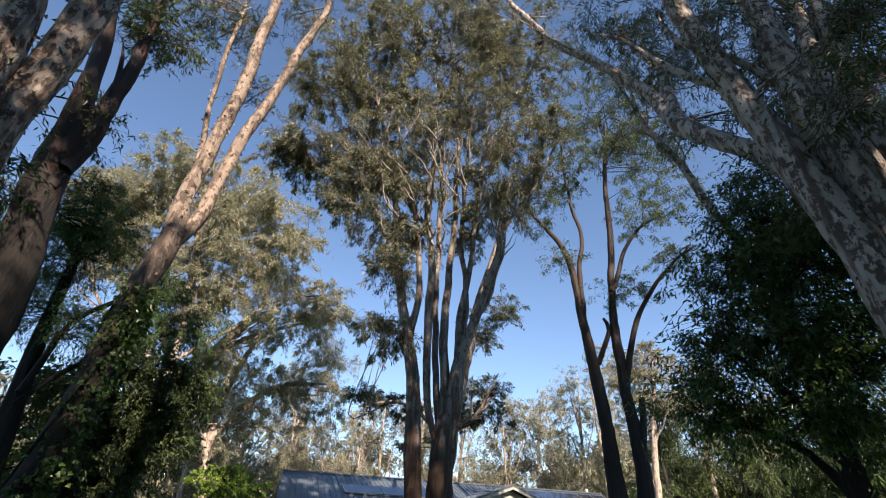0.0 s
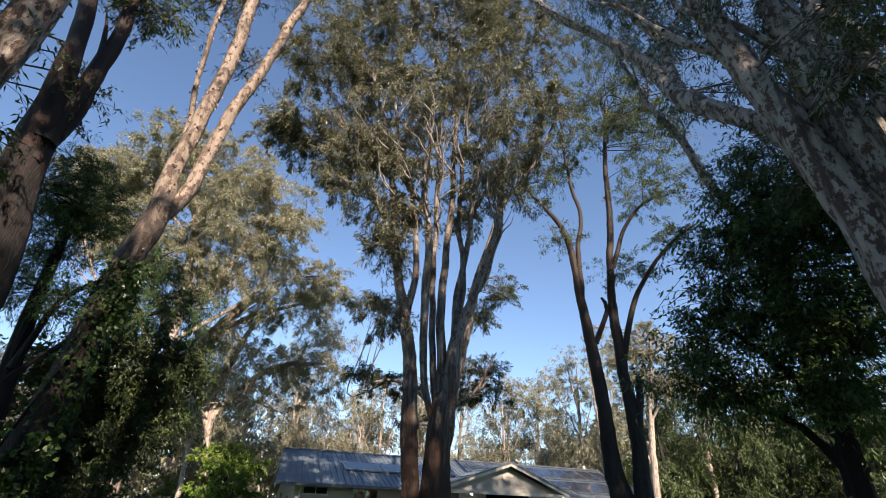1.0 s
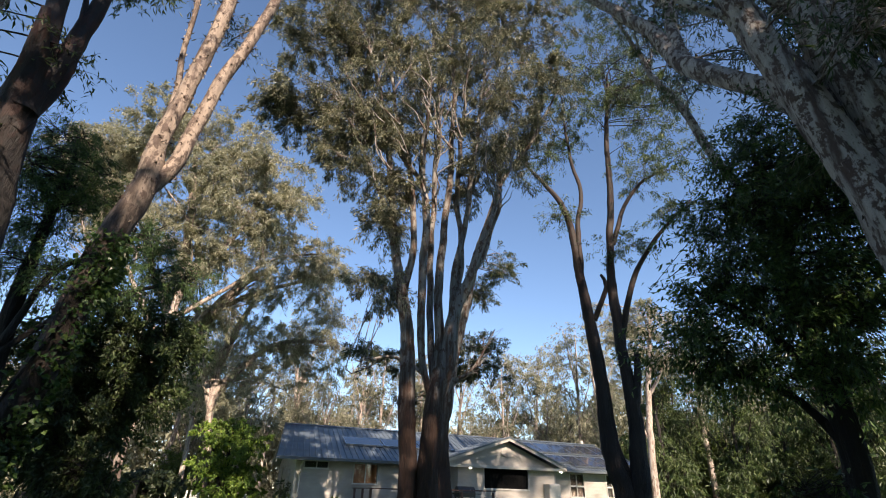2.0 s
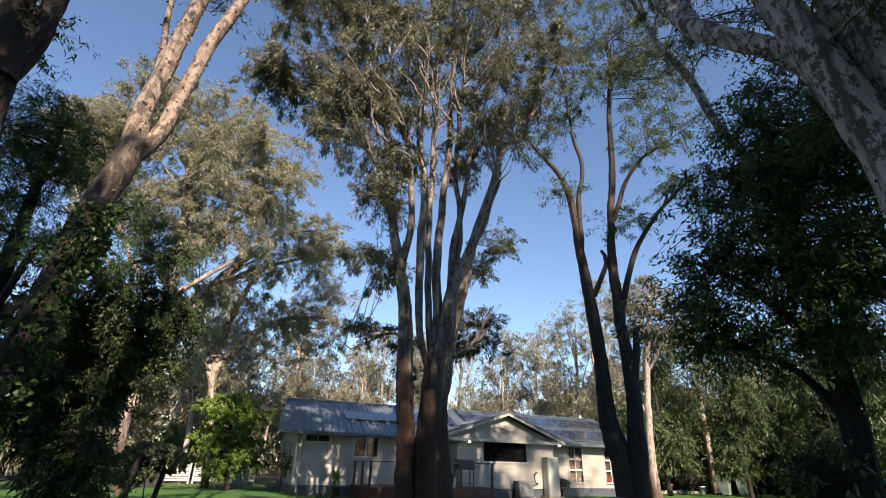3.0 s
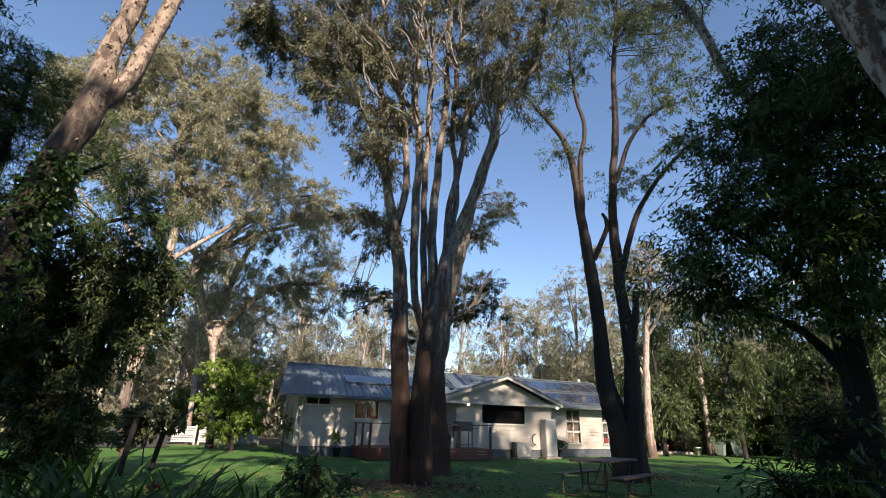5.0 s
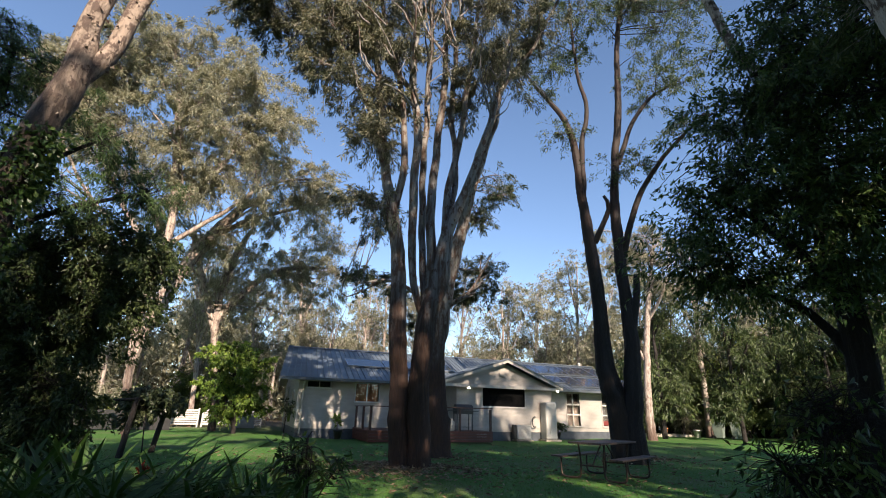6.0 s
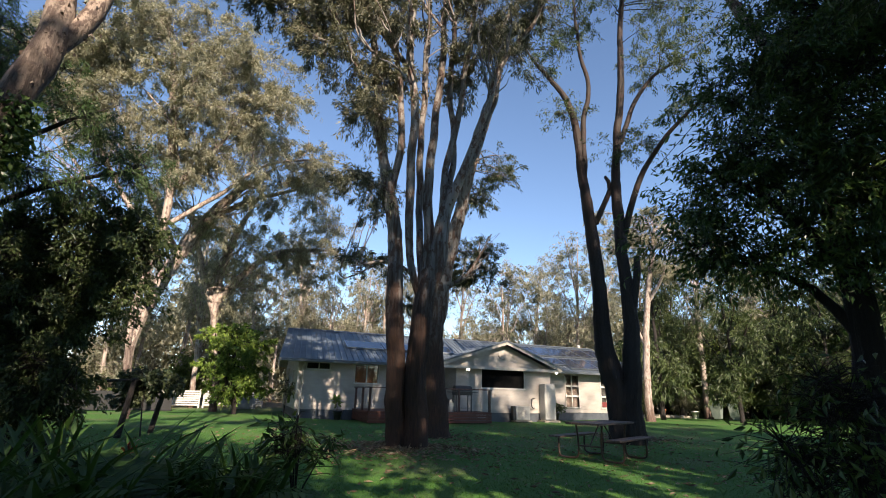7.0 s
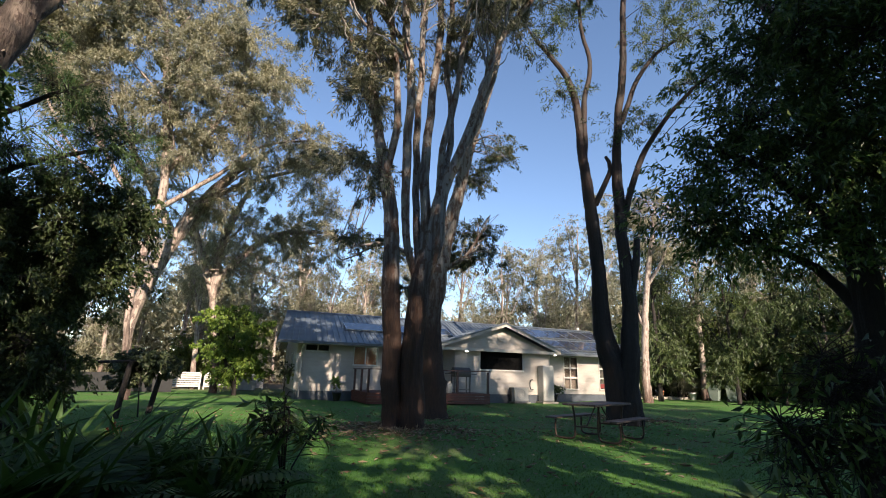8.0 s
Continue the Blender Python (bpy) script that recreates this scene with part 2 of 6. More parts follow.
    def finish(self):
        rng = self.rng
        self.grow_forks()
        base = self.stems[0][1][0]
        root = new(self.name)
        root.location = (base[0], base[1], 0)
        tagged(root, *self.tags)
        off = np.array([base[0], base[1], 0, 0])
        for kind, line in self.stems:
            s = Shape()
            big = line[0, 3] > 0.15
            tube(s, line - off, 26 if big else 10 if line[0, 3] > 0.05 else 7, 0.09 if big else 0.06, rng)
            child(kind, s.mesh(kind, self.bark), root)
        allp = np.concatenate([li[2:] for _, li in self.stems])
        alld = np.concatenate([np.gradient(li[:, :3], axis=0)[2:] for _, li in self.stems])
        twigs, crown = Shape(), Shape()
        if self.flakes:
            peel = Shape()
            for kind, line in self.stems:
                n = int(self.flakes * len(line))
                i = rng.integers(0, len(line), n)
                an = rng.uniform(0, 6.28, n)
                out = np.stack([np.cos(an), np.sin(an), rng.normal(0, 0.2, n)], 1)
                size = np.clip(line[i, 3], 0.03, 0.2)[:, None]
                at = line[i, :3] - off[:3] + out * line[i, 3:4] * 0.97 + rng.normal(0, 0.3, (n, 3)) * np.array([0, 0, 0.3])
                leaves_at(peel, at, out * 0.3 + rng.normal(0, 0.45, (n, 3)) + np.array([0, 0, -0.9]), 0.06, 0.035, rng, 0.5)
            tagged(child("bark_flake", peel.mesh("bark_flake", FLAKE, False), root), kind="stuff")
        for mx, my, mz, rh, rz, n in self.masses:
            k = rng.normal(0, 1, (n, 3))
            k /= np.linalg.norm(k, axis=1)[:, None]
            c = np.array([mx, my, mz]) + k * (rng.uniform(0.12, 1, n) ** 0.5)[:, None] * np.array([rh, rh, rz])
            for centre in c:
                gap = allp[:, :3] - centre
                cost = np.linalg.norm(gap, axis=1) + 0.9 * np.maximum(0, gap[:, 2] + 0.25 * np.linalg.norm(gap[:, :2], axis=1)) + 1.5 * allp[:, 3]
                i = int(np.argmin(cost))
                start, d0 = allp[i, :3], alld[i] / (np.linalg.norm(alld[i]) + 1e-9)
                far = np.linalg.norm(centre - start)
                r0 = min(0.6 * allp[i, 3], 0.009 + 0.011 * far)
                m1 = start + d0 * far * 0.35 + rng.normal(0, 0.1, 3) * far
                m2 = centre - (centre - start) * 0.3 + np.array([0, 0, 0.10 * far]) + rng.normal(0, 0.1, 3) * far
                br = curve_points([(*start, r0), (*m1, r0 * 0.8), (*m2, r0 * 0.55), (*centre, r0 * 0.35)], max(0.35, far / 9))
                tube(twigs, br - off, 5 if r0 > 0.02 else 4)
                # fine twigs with their leaves
                nt = 13
                tw = self.twig * rng.uniform(0.7, 1.25)
                dirs = rng.normal(0, 1, (nt, 3)) + np.array([0, 0, 0.15])
                dirs /= np.linalg.norm(dirs, axis=1)[:, None]
                dirs[:, 2] *= 0.7
                starts = br[rng.integers(len(br) * 2 // 3, len(br), nt), :3]
                ends = starts + dirs * tw * rng.uniform(0.6, 1.25, nt)[:, None] - np.array([0, 0, 0.1 * tw])
                for s0, e0 in zip(starts, ends):
                    mid = (s0 + e0) / 2 + np.array([0, 0, 0.12 * tw])
                    rt = min(0.011, max(0.004, r0 * 0.3))
                    tube(twigs, np.array([(*s0, rt), (*mid, rt * 0.75), (*e0, rt * 0.4)]) - off, 3)
                nl = max(8, int(self.leaves * rng.uniform(0.6, 1.3)))
                # leaves gather in tufts towards the twig ends
                w = rng.choice(nt, nl, p=rng.dirichlet(np.full(nt, 2.0)))
                u = 1.05 - 0.75 * np.abs(rng.normal(0, 0.42, nl))[:, None]
                pos = starts[w] * (1 - u) + ends[w] * u + np.array([0, 0, 0.45 * tw]) * (u * (1 - u)) + rng.normal(0, 0.075 * tw, (nl, 3))
                axis = dirs[w] * 0.6 + rng.normal(0, 0.55, (nl, 3)) + np.array([0, 0, -self.droop])
                leaves_at(crown, pos - off[:3], axis, *self.leaf, rng)
        tagged(child("twig", twigs.mesh("twig", self.bark), root), kind="stuff")
        child("crown", crown.mesh("crown", self.leafy, False), root)
        return root


# ---- ground ----
def lawn_height(x, y):
    """Slight swells, and a low mound round the foot of the big gum."""
    swell = 0.03 * np.sin(0.7 * x) * np.cos(0.5 * y) + 0.02 * np.sin(1.9 * x + 1) * np.sin(1.6 * y)
    return swell + 0.21 * np.exp(-((x - 4.25) ** 2 + (y - 11.05) ** 2) / 4.0)


def ground_sheet():
    r = np.concatenate([np.linspace(0, 40, 90), np.geomspace(41, 900, 40)])
    an = np.linspace(0, 2 * np.pi, 181)[:-1]
    x, y = 8 + r[:, None] * np.cos(an), 14 + r[:, None] * np.sin(an)
    z = lawn_height(x, y) - 0.02
    n, s = len(r), len(an)
    i, j = np.meshgrid(np.arange(n - 1), np.arange(s), indexing="ij")
    sh = Shape()
    sh.add(np.stack([x, y, z], -1).reshape(-1, 3), np.stack([i * s + j, (i + 1) * s + j, (i + 1) * s + (j + 1) % s, i * s + (j + 1) % s], -1).reshape(-1, 4))
    m, nt, b, co = blank("lawn")
    big = noise_node(nt, co, 0.35, 4, 0.6)
    fine = noise_node(nt, co, 14.0, 5, 0.7)
    grit = noise_node(nt, co, 120.0, 3, 0.7)
    grass = ramp_node(nt, fine, [(0.3, (0.018, 0.066, 0.004)), (0.55, (0.034, 0.12, 0.007)), (0.75, (0.062, 0.16, 0.014))])
    worn = ramp_node(nt, grit, [(0.3, (0.07, 0.05, 0.03)), (0.7, (0.2, 0.155, 0.095))])
    col = mixed(nt, ramp_node(nt, big, [(0.52, (0, 0, 0)), (0.68, (0.4, 0.4, 0.4))]), grass, worn)
    # bush floor of dry litter beyond the mown lawn
    sep = nt.nodes.new("ShaderNodeSeparateXYZ")
    nt.links.new(co, sep.inputs[0])
    ran = nt.nodes.new("ShaderNodeMapRange")
    nt.links.new(sep.outputs[1], ran.inputs[0])
    ran.inputs[1].default_value, ran.inputs[2].default_value = 31.0, 40.0
    nt.links.new(mixed(nt, ran.outputs[0], col, worn), b.inputs["Base Color"])
    b.inputs["Roughness"].default_value = 0.9
    nt.links.new(bumped(nt, fine, 0.6, 0.04), b.inputs["Normal"])
    ob = new("ground", sh.mesh("ground", m))
    return tagged(ob, "mown green lawn with worn patches, running into bush floor", "ground", "", "structure")


ground_sheet()

# ---- trees ----
gum = Tree("gum_tree", "tall many-stemmed gum tree with smooth grey limbs and rough dark butt", "gum tree", BARK_GUM, LEAF_GUM, leaf=(0.15, 0.034), leaves=800, twig=0.8, forks=64)
gum.near = 0.83
gum.stem('trunk', [(4.81, 13.29, 0.26, 0.266), (4.69, 13.33, 1.65, 0.240), (4.57, 13.37, 3.41, 0.240), (4.50, 13.39, 5.38, 0.204), (4.21, 13.47, 7.00, 0.177), (3.91, 13.56, 8.56, 0.138), (3.59, 13.64, 11.16, 0.114), (3.04, 13.76, 14.34, 0.087), (2.27, 13.88, 17.64, 0.056)])
gum.stem('trunk', [(5.24, 13.14, 0.27, 0.303), (5.21, 13.15, 1.94, 0.268), (5.32, 13.11, 3.75, 0.270), (5.65, 12.98, 5.08, 0.252), (5.81, 12.91, 6.33, 0.174), (6.36, 12.66, 7.86, 0.121), (6.81, 12.43, 9.52, 0.110), (7.31, 12.16, 11.30, 0.082), (8.18, 11.60, 12.89, 0.059), (8.99, 11.00, 14.78, 0.035)])
gum.stem('limb', [(5.34, 13.10, 3.59, 0.161), (5.41, 13.13, 5.43, 0.156), (5.36, 13.20, 7.69, 0.136), (5.55, 13.18, 9.83, 0.120), (5.70, 13.17, 12.73, 0.104), (5.76, 13.20, 16.09, 0.075), (5.59, 13.32, 20.73, 0.051)])
gum.stem('limb', [(5.23, 13.14, 3.59, 0.094), (4.82, 13.13, 5.27, 0.112), (4.74, 13.00, 7.29, 0.131), (4.70, 12.85, 9.42, 0.123), (4.46, 12.77, 11.30, 0.111), (4.49, 12.60, 13.89, 0.084), (4.48, 12.45, 17.11, 0.063)])
gum.stem('limb', [(5.74, 12.94, 5.78, 0.114), (5.84, 13.03, 7.72, 0.106), (6.24, 12.98, 9.90, 0.097), (6.52, 12.98, 12.35, 0.086), (6.86, 12.95, 15.43, 0.065), (7.15, 12.93, 18.99, 0.040)])
gum.stem('limb', [(4.27, 13.46, 6.63, 0.117), (4.42, 13.31, 8.14, 0.106), (4.37, 13.22, 9.98, 0.094), (3.96, 13.23, 12.19, 0.083), (3.35, 13.28, 14.58, 0.061), (2.93, 13.27, 17.27, 0.036)])
gum.stem('limb', [(4.00, 13.53, 7.96, 0.090), (3.39, 13.41, 9.83, 0.062), (2.60, 13.29, 11.54, 0.047), (1.65, 13.14, 13.00, 0.032)])
gum.stem('limb', [(4.59, 13.36, 11.28, 0.091), (3.55, 13.44, 12.45, 0.067), (2.75, 13.40, 13.39, 0.050), (1.69, 13.34, 14.75, 0.034)])
gum.stem('limb', [(6.28, 12.70, 7.76, 0.098), (6.72, 12.68, 8.35, 0.085), (7.29, 12.57, 10.39, 0.065), (7.47, 12.67, 11.94, 0.051), (7.89, 12.62, 14.13, 0.036)])
gum.stem('limb', [(5.32, 13.11, 3.75, 0.121), (5.22, 13.36, 5.47, 0.108), (5.20, 13.58, 7.62, 0.108), (5.28, 13.76, 10.55, 0.101), (5.40, 13.93, 14.02, 0.082), (5.40, 14.14, 18.14, 0.060)])
gum.stem('limb', [(5.76, 12.93, 5.93, 0.115), (6.01, 13.04, 7.26, 0.098), (6.14, 13.20, 8.68, 0.095), (6.08, 13.44, 11.54, 0.094), (6.36, 13.54, 14.89, 0.075), (6.68, 13.61, 18.85, 0.051)])
gum.mass([(4.4, 13.3, 19.9, 4.92, 3.36, 34), (1.7, 13.9, 17.0, 3.07, 2.12, 20), (0.4, 14.0, 13.7, 1.90, 0.80, 9), (7.2, 12.0, 18.3, 2.72, 2.72, 18), (3.4, 13.6, 13.3, 3.03, 1.30, 14), (6.9, 12.2, 14.0, 2.21, 1.22, 10), (8.6, 11.0, 15.9, 1.25, 1.14, 5), (2.6, 13.8, 11.1, 1.60, 0.50, 5), (3.3, 13.6, 9.1, 0.53, 0.85, 4), (3.7, 13.5, 6.9, 0.49, 0.46, 3), (4.7, 13.2, 29.3, 6.69, 2.87, 20)])
gum.mass([(2.3, 13.8, 21.0, 2.89, 2.10, 14), (6.3, 12.5, 22.0, 2.99, 2.18, 14), (-0.3, 14.0, 17.5, 1.63, 1.39, 8), (8.9, 10.8, 19.7, 1.51, 1.76, 8), (4.6, 13.2, 16.1, 4.46, 1.64, 18), (7.9, 11.5, 13.6, 1.08, 0.76, 4), (5.5, 12.9, 11.6, 2.27, 0.83, 9), (3.6, 13.5, 10.5, 1.19, 0.60, 5), (7.3, 11.9, 12.1, 1.04, 0.73, 4), (2.2, 13.8, 13.3, 1.50, 0.86, 6)])
gum.mass([(0.6, 14.0, 22.0, 2.91, 2.11, 14), (7.8, 11.6, 23.1, 2.77, 2.21, 12), (-0.6, 14.0, 13.4, 0.93, 0.51, 4), (1.7, 13.9, 12.4, 1.24, 0.62, 5)])
gum.finish()

back_gum = Tree("gum_tree", "dark-trunked gum tree with low dense clumps of leaves", "gum tree", BARK_GUM, LEAF_DARKGUM, leaf=(0.16, 0.034), leaves=420, twig=0.6)
back_gum.stem('trunk', [(6.65, 15.70, 0.78, 0.499), (6.54, 15.74, 2.60, 0.393), (6.84, 15.62, 5.06, 0.298), (7.24, 15.45, 7.17, 0.229), (7.72, 15.22, 9.49, 0.175), (8.33, 14.91, 11.78, 0.115), (8.78, 14.65, 14.29, 0.072)])
back_gum.stem('limb', [(6.65, 15.70, 4.08, 0.097), (6.99, 15.56, 4.77, 0.089), (7.53, 15.31, 5.18, 0.070), (7.98, 15.09, 5.89, 0.040)])
back_gum.stem('limb', [(6.61, 15.72, 4.27, 0.097), (5.78, 16.02, 5.23, 0.070), (4.90, 16.29, 5.59, 0.050), (4.14, 16.49, 5.44, 0.030)])
back_gum.mass([(4.4, 17.6, 6.0, 0.71, 0.42, 5), (5.5, 17.4, 5.7, 0.42, 0.46, 3), (8.5, 16.3, 5.6, 0.63, 1.05, 7), (7.8, 16.6, 6.7, 0.64, 0.47, 3), (9.2, 15.9, 9.6, 0.75, 0.57, 6), (8.6, 16.2, 8.6, 0.76, 0.76, 5), (5.5, 17.4, 4.2, 0.37, 0.41, 2), (4.7, 17.6, 8.8, 0.61, 1.08, 5), (7.6, 16.6, 5.2, 0.50, 0.50, 3)])
back_gum.finish()

twin = Tree("gum_tree", "slender twin-trunked gum tree, dark bark deepened for shade, sparse foliage", "gum tree", BARK_SHADED, LEAF_GREEN, leaf=(0.14, 0.034), leaves=430, twig=0.85)
twin.stem('trunk', [(11.46, 12.71, 0.32, 0.365), (11.43, 12.74, 1.54, 0.347), (11.23, 12.91, 2.85, 0.279), (11.21, 12.93, 4.26, 0.230), (11.11, 13.01, 6.59, 0.199), (10.97, 13.13, 8.79, 0.153), (10.88, 13.20, 10.71, 0.130), (10.59, 13.43, 12.06, 0.103), (10.11, 13.79, 13.10, 0.075), (9.58, 14.16, 14.05, 0.044)])
twin.stem('trunk', [(11.69, 12.50, 0.34, 0.332), (11.76, 12.44, 1.86, 0.283), (11.84, 12.37, 3.35, 0.229), (11.81, 12.39, 5.15, 0.189), (11.78, 12.42, 6.72, 0.179), (11.79, 12.41, 8.42, 0.149), (11.89, 12.32, 9.77, 0.134), (12.10, 12.11, 11.93, 0.120), (12.24, 11.97, 14.61, 0.095), (12.54, 11.66, 17.50, 0.055)])
twin.stem('limb', [(11.01, 13.10, 8.33, 0.113), (11.11, 13.02, 10.67, 0.099), (11.29, 12.86, 12.44, 0.082), (11.08, 13.04, 14.45, 0.065), (11.07, 13.05, 17.23, 0.046)])
twin.stem('limb', [(11.97, 12.24, 9.75, 0.095), (12.41, 11.80, 11.32, 0.078), (12.88, 11.28, 12.14, 0.059), (13.29, 10.79, 12.45, 0.039)])
twin.stem('limb', [(11.85, 12.36, 6.31, 0.115), (12.09, 11.77, 8.01, 0.099), (12.38, 11.09, 9.07, 0.080), (12.86, 10.13, 10.01, 0.053), (12.95, 9.60, 10.17, 0.026)])
twin.stem('stub', [(11.92, 12.28, 4.04, 0.133), (12.05, 12.15, 4.94, 0.119), (12.09, 12.11, 5.65, 0.095)])
twin.stem('stub', [(11.23, 12.91, 6.89, 0.100), (11.64, 12.55, 8.12, 0.083), (11.53, 12.64, 8.58, 0.047)])
twin.mass([(11.7, 12.5, 16.0, 1.79, 1.31, 12), (12.7, 11.5, 18.7, 2.70, 1.47, 16), (13.5, 10.5, 14.2, 1.52, 1.74, 10), (13.3, 10.8, 16.7, 1.85, 1.27, 9), (10.5, 13.5, 11.2, 0.40, 0.49, 3), (12.2, 12.0, 9.4, 0.61, 0.37, 3), (13.0, 11.1, 12.3, 0.96, 0.74, 5), (10.7, 13.3, 14.8, 0.95, 0.83, 5), (10.1, 13.8, 13.2, 0.60, 0.28, 2), (11.2, 13.0, 18.9, 1.53, 1.27, 6), (13.4, 10.7, 10.7, 0.81, 0.40, 3), (12.4, 11.8, 21.8, 2.88, 1.31, 10), (14.1, 9.8, 16.9, 1.35, 1.57, 8)])
twin.finish()

leaner = Tree("paperbark_tree", "leaning forked tree with flaking pale bark, ivy round its lower trunk", "tree", BARK_LEANER, LEAF_DARKGUM, leaf=(0.13, 0.022), leaves=150, twig=0.5, flakes=9)
leaner.stem('trunk', [(-1.72, 5.64, 1.11, 0.147), (-1.65, 5.72, 1.59, 0.144), (-1.53, 5.80, 2.22, 0.137), (-1.49, 5.86, 2.86, 0.140), (-1.47, 5.92, 3.46, 0.135), (-1.41, 5.99, 4.08, 0.140), (-1.35, 6.05, 4.56, 0.142)])
leaner.stem('limb', [(-1.34, 6.05, 4.55, 0.124), (-1.34, 6.13, 5.32, 0.108), (-1.30, 6.21, 6.25, 0.104), (-1.25, 6.29, 7.34, 0.106), (-1.21, 6.37, 8.31, 0.106), (-1.22, 6.44, 9.72, 0.098), (-1.22, 6.52, 10.79, 0.086), (-1.27, 6.58, 12.91, 0.064)])
leaner.stem('limb', [(-1.32, 6.06, 4.54, 0.112), (-1.13, 6.24, 5.18, 0.096), (-1.10, 6.38, 5.91, 0.097), (-0.97, 6.54, 6.92, 0.099), (-0.82, 6.70, 7.96, 0.092), (-0.69, 6.85, 9.15, 0.091), (-0.50, 7.01, 10.36, 0.089), (-0.30, 7.16, 11.97, 0.076), (-0.26, 7.30, 14.26, 0.061)])
leaner.stem('limb', [(-1.42, 6.24, 5.71, 0.050), (-1.48, 6.38, 6.45, 0.046), (-1.63, 6.50, 7.80, 0.039), (-1.69, 6.64, 9.17, 0.039), (-1.80, 6.77, 10.58, 0.033)])
leaner.mass([(-1.8, 7.0, 10.3, 0.69, 0.69, 7), (-0.7, 7.2, 11.5, 1.03, 0.65, 6), (-1.9, 6.9, 13.1, 1.98, 1.06, 16), (-0.2, 7.2, 15.0, 1.83, 1.07, 10), (-1.4, 7.1, 8.7, 0.43, 0.32, 3), (-2.2, 6.9, 10.2, 0.56, 0.56, 6)])
leaner.finish()

dark_tree = Tree("gum_tree", "forked reddish-brown tree trunk, its bark darkened to stand for shade", "gum tree", BARK_RED_SHADED, LEAF_GREEN, leaf=(0.11, 0.026), leaves=170, twig=0.45)
dark_tree.stem('trunk', [(-2.87, 7.04, 1.04, 0.295), (-2.94, 6.88, 2.27, 0.285), (-2.95, 6.74, 3.64, 0.276), (-3.02, 6.58, 4.56, 0.240), (-3.03, 6.44, 5.37, 0.220), (-3.00, 6.32, 5.84, 0.186)])
dark_tree.stem('limb', [(-2.99, 6.33, 5.80, 0.147), (-3.06, 6.24, 6.56, 0.124), (-3.14, 6.14, 7.54, 0.113), (-3.31, 5.99, 8.53, 0.099), (-3.49, 5.83, 9.46, 0.082)])
dark_tree.stem('limb', [(-2.94, 6.35, 5.43, 0.165), (-2.84, 6.40, 6.36, 0.126), (-2.81, 6.41, 7.24, 0.109), (-2.82, 6.41, 8.21, 0.089), (-2.89, 6.38, 9.42, 0.074), (-3.05, 6.30, 10.90, 0.056)])
dark_tree.stem('limb', [(-2.92, 6.36, 5.16, 0.081), (-2.80, 6.42, 5.87, 0.064), (-2.78, 6.43, 6.59, 0.055), (-2.88, 6.38, 7.44, 0.039)])
dark_tree.mass([(-2.6, 6.5, 8.6, 0.49, 0.58, 9), (-2.9, 6.4, 8.4, 0.37, 0.56, 6), (-2.6, 6.5, 9.6, 0.52, 0.52, 6), (-3.7, 6.0, 6.5, 0.45, 0.45, 4), (-3.7, 6.0, 9.6, 1.41, 0.56, 10), (-3.2, 6.2, 4.9, 0.34, 0.21, 3), (-2.8, 6.4, 6.3, 0.33, 0.33, 3)])
dark_tree.finish()

pale_tree = Tree("paperbark_tree", "thick pale paperbark trunk with peeling grey-white bark", "tree", BARK_PAPER, LEAF_GREEN, leaf=(0.1, 0.024), leaves=130, twig=0.4, flakes=9)
pale_tree.stem('trunk', [(-1.91, 3.74, 1.20, 0.159), (-2.02, 3.68, 1.99, 0.144), (-2.09, 3.64, 2.98, 0.133), (-2.11, 3.63, 3.87, 0.128), (-2.11, 3.63, 4.21, 0.131), (-2.10, 3.64, 4.88, 0.144), (-2.10, 3.64, 5.57, 0.146), (-2.13, 3.62, 6.53, 0.139)])
pale_tree.stem('limb', [(-2.09, 3.64, 2.98, 0.093), (-2.30, 3.51, 4.02, 0.122), (-2.39, 3.45, 4.84, 0.154), (-2.55, 3.34, 5.65, 0.145)])
pale_tree.mass([(-2.7, 3.7, 6.5, 0.69, 0.40, 6), (-2.2, 4.1, 3.9, 0.18, 0.18, 3), (-2.6, 3.8, 4.6, 0.28, 0.41, 4)])
pale_tree.finish()

paperbark = Tree("paperbark_tree", "big leaning paperbark tree with pale peeling bark", "tree", BARK_PAPER, LEAF_GREEN, leaf=(0.1, 0.02), leaves=190, twig=0.5, forks=12, flakes=9)
paperbark.stem('trunk', [(4.57, 1.76, 1.37, 0.203), (4.60, 1.68, 2.36, 0.205), (4.59, 1.71, 3.37, 0.184), (4.56, 1.80, 3.85, 0.159), (4.53, 1.88, 4.35, 0.154), (4.49, 1.95, 5.00, 0.145), (4.44, 2.06, 5.69, 0.140), (4.39, 2.17, 6.60, 0.135), (4.34, 2.28, 7.83, 0.126), (4.32, 2.32, 9.08, 0.118)])
paperbark.stem('trunk', [(4.80, 1.74, 2.43, 0.181), (4.83, 1.65, 3.61, 0.192), (4.84, 1.61, 4.26, 0.186), (4.83, 1.64, 4.78, 0.185), (4.81, 1.70, 5.30, 0.179), (4.81, 1.70, 5.94, 0.151), (4.81, 1.69, 6.54, 0.139), (4.81, 1.69, 7.36, 0.127), (4.81, 1.69, 8.33, 0.112)])
paperbark.stem('limb', [(4.61, 1.93, 4.51, 0.098), (4.81, 2.40, 5.34, 0.111), (4.93, 2.96, 6.20, 0.123), (5.10, 3.39, 7.03, 0.125), (5.29, 3.77, 8.05, 0.110), (5.32, 4.35, 9.35, 0.098), (5.23, 5.03, 10.68, 0.091), (4.90, 5.84, 12.44, 0.080), (4.49, 6.62, 14.90, 0.066)])
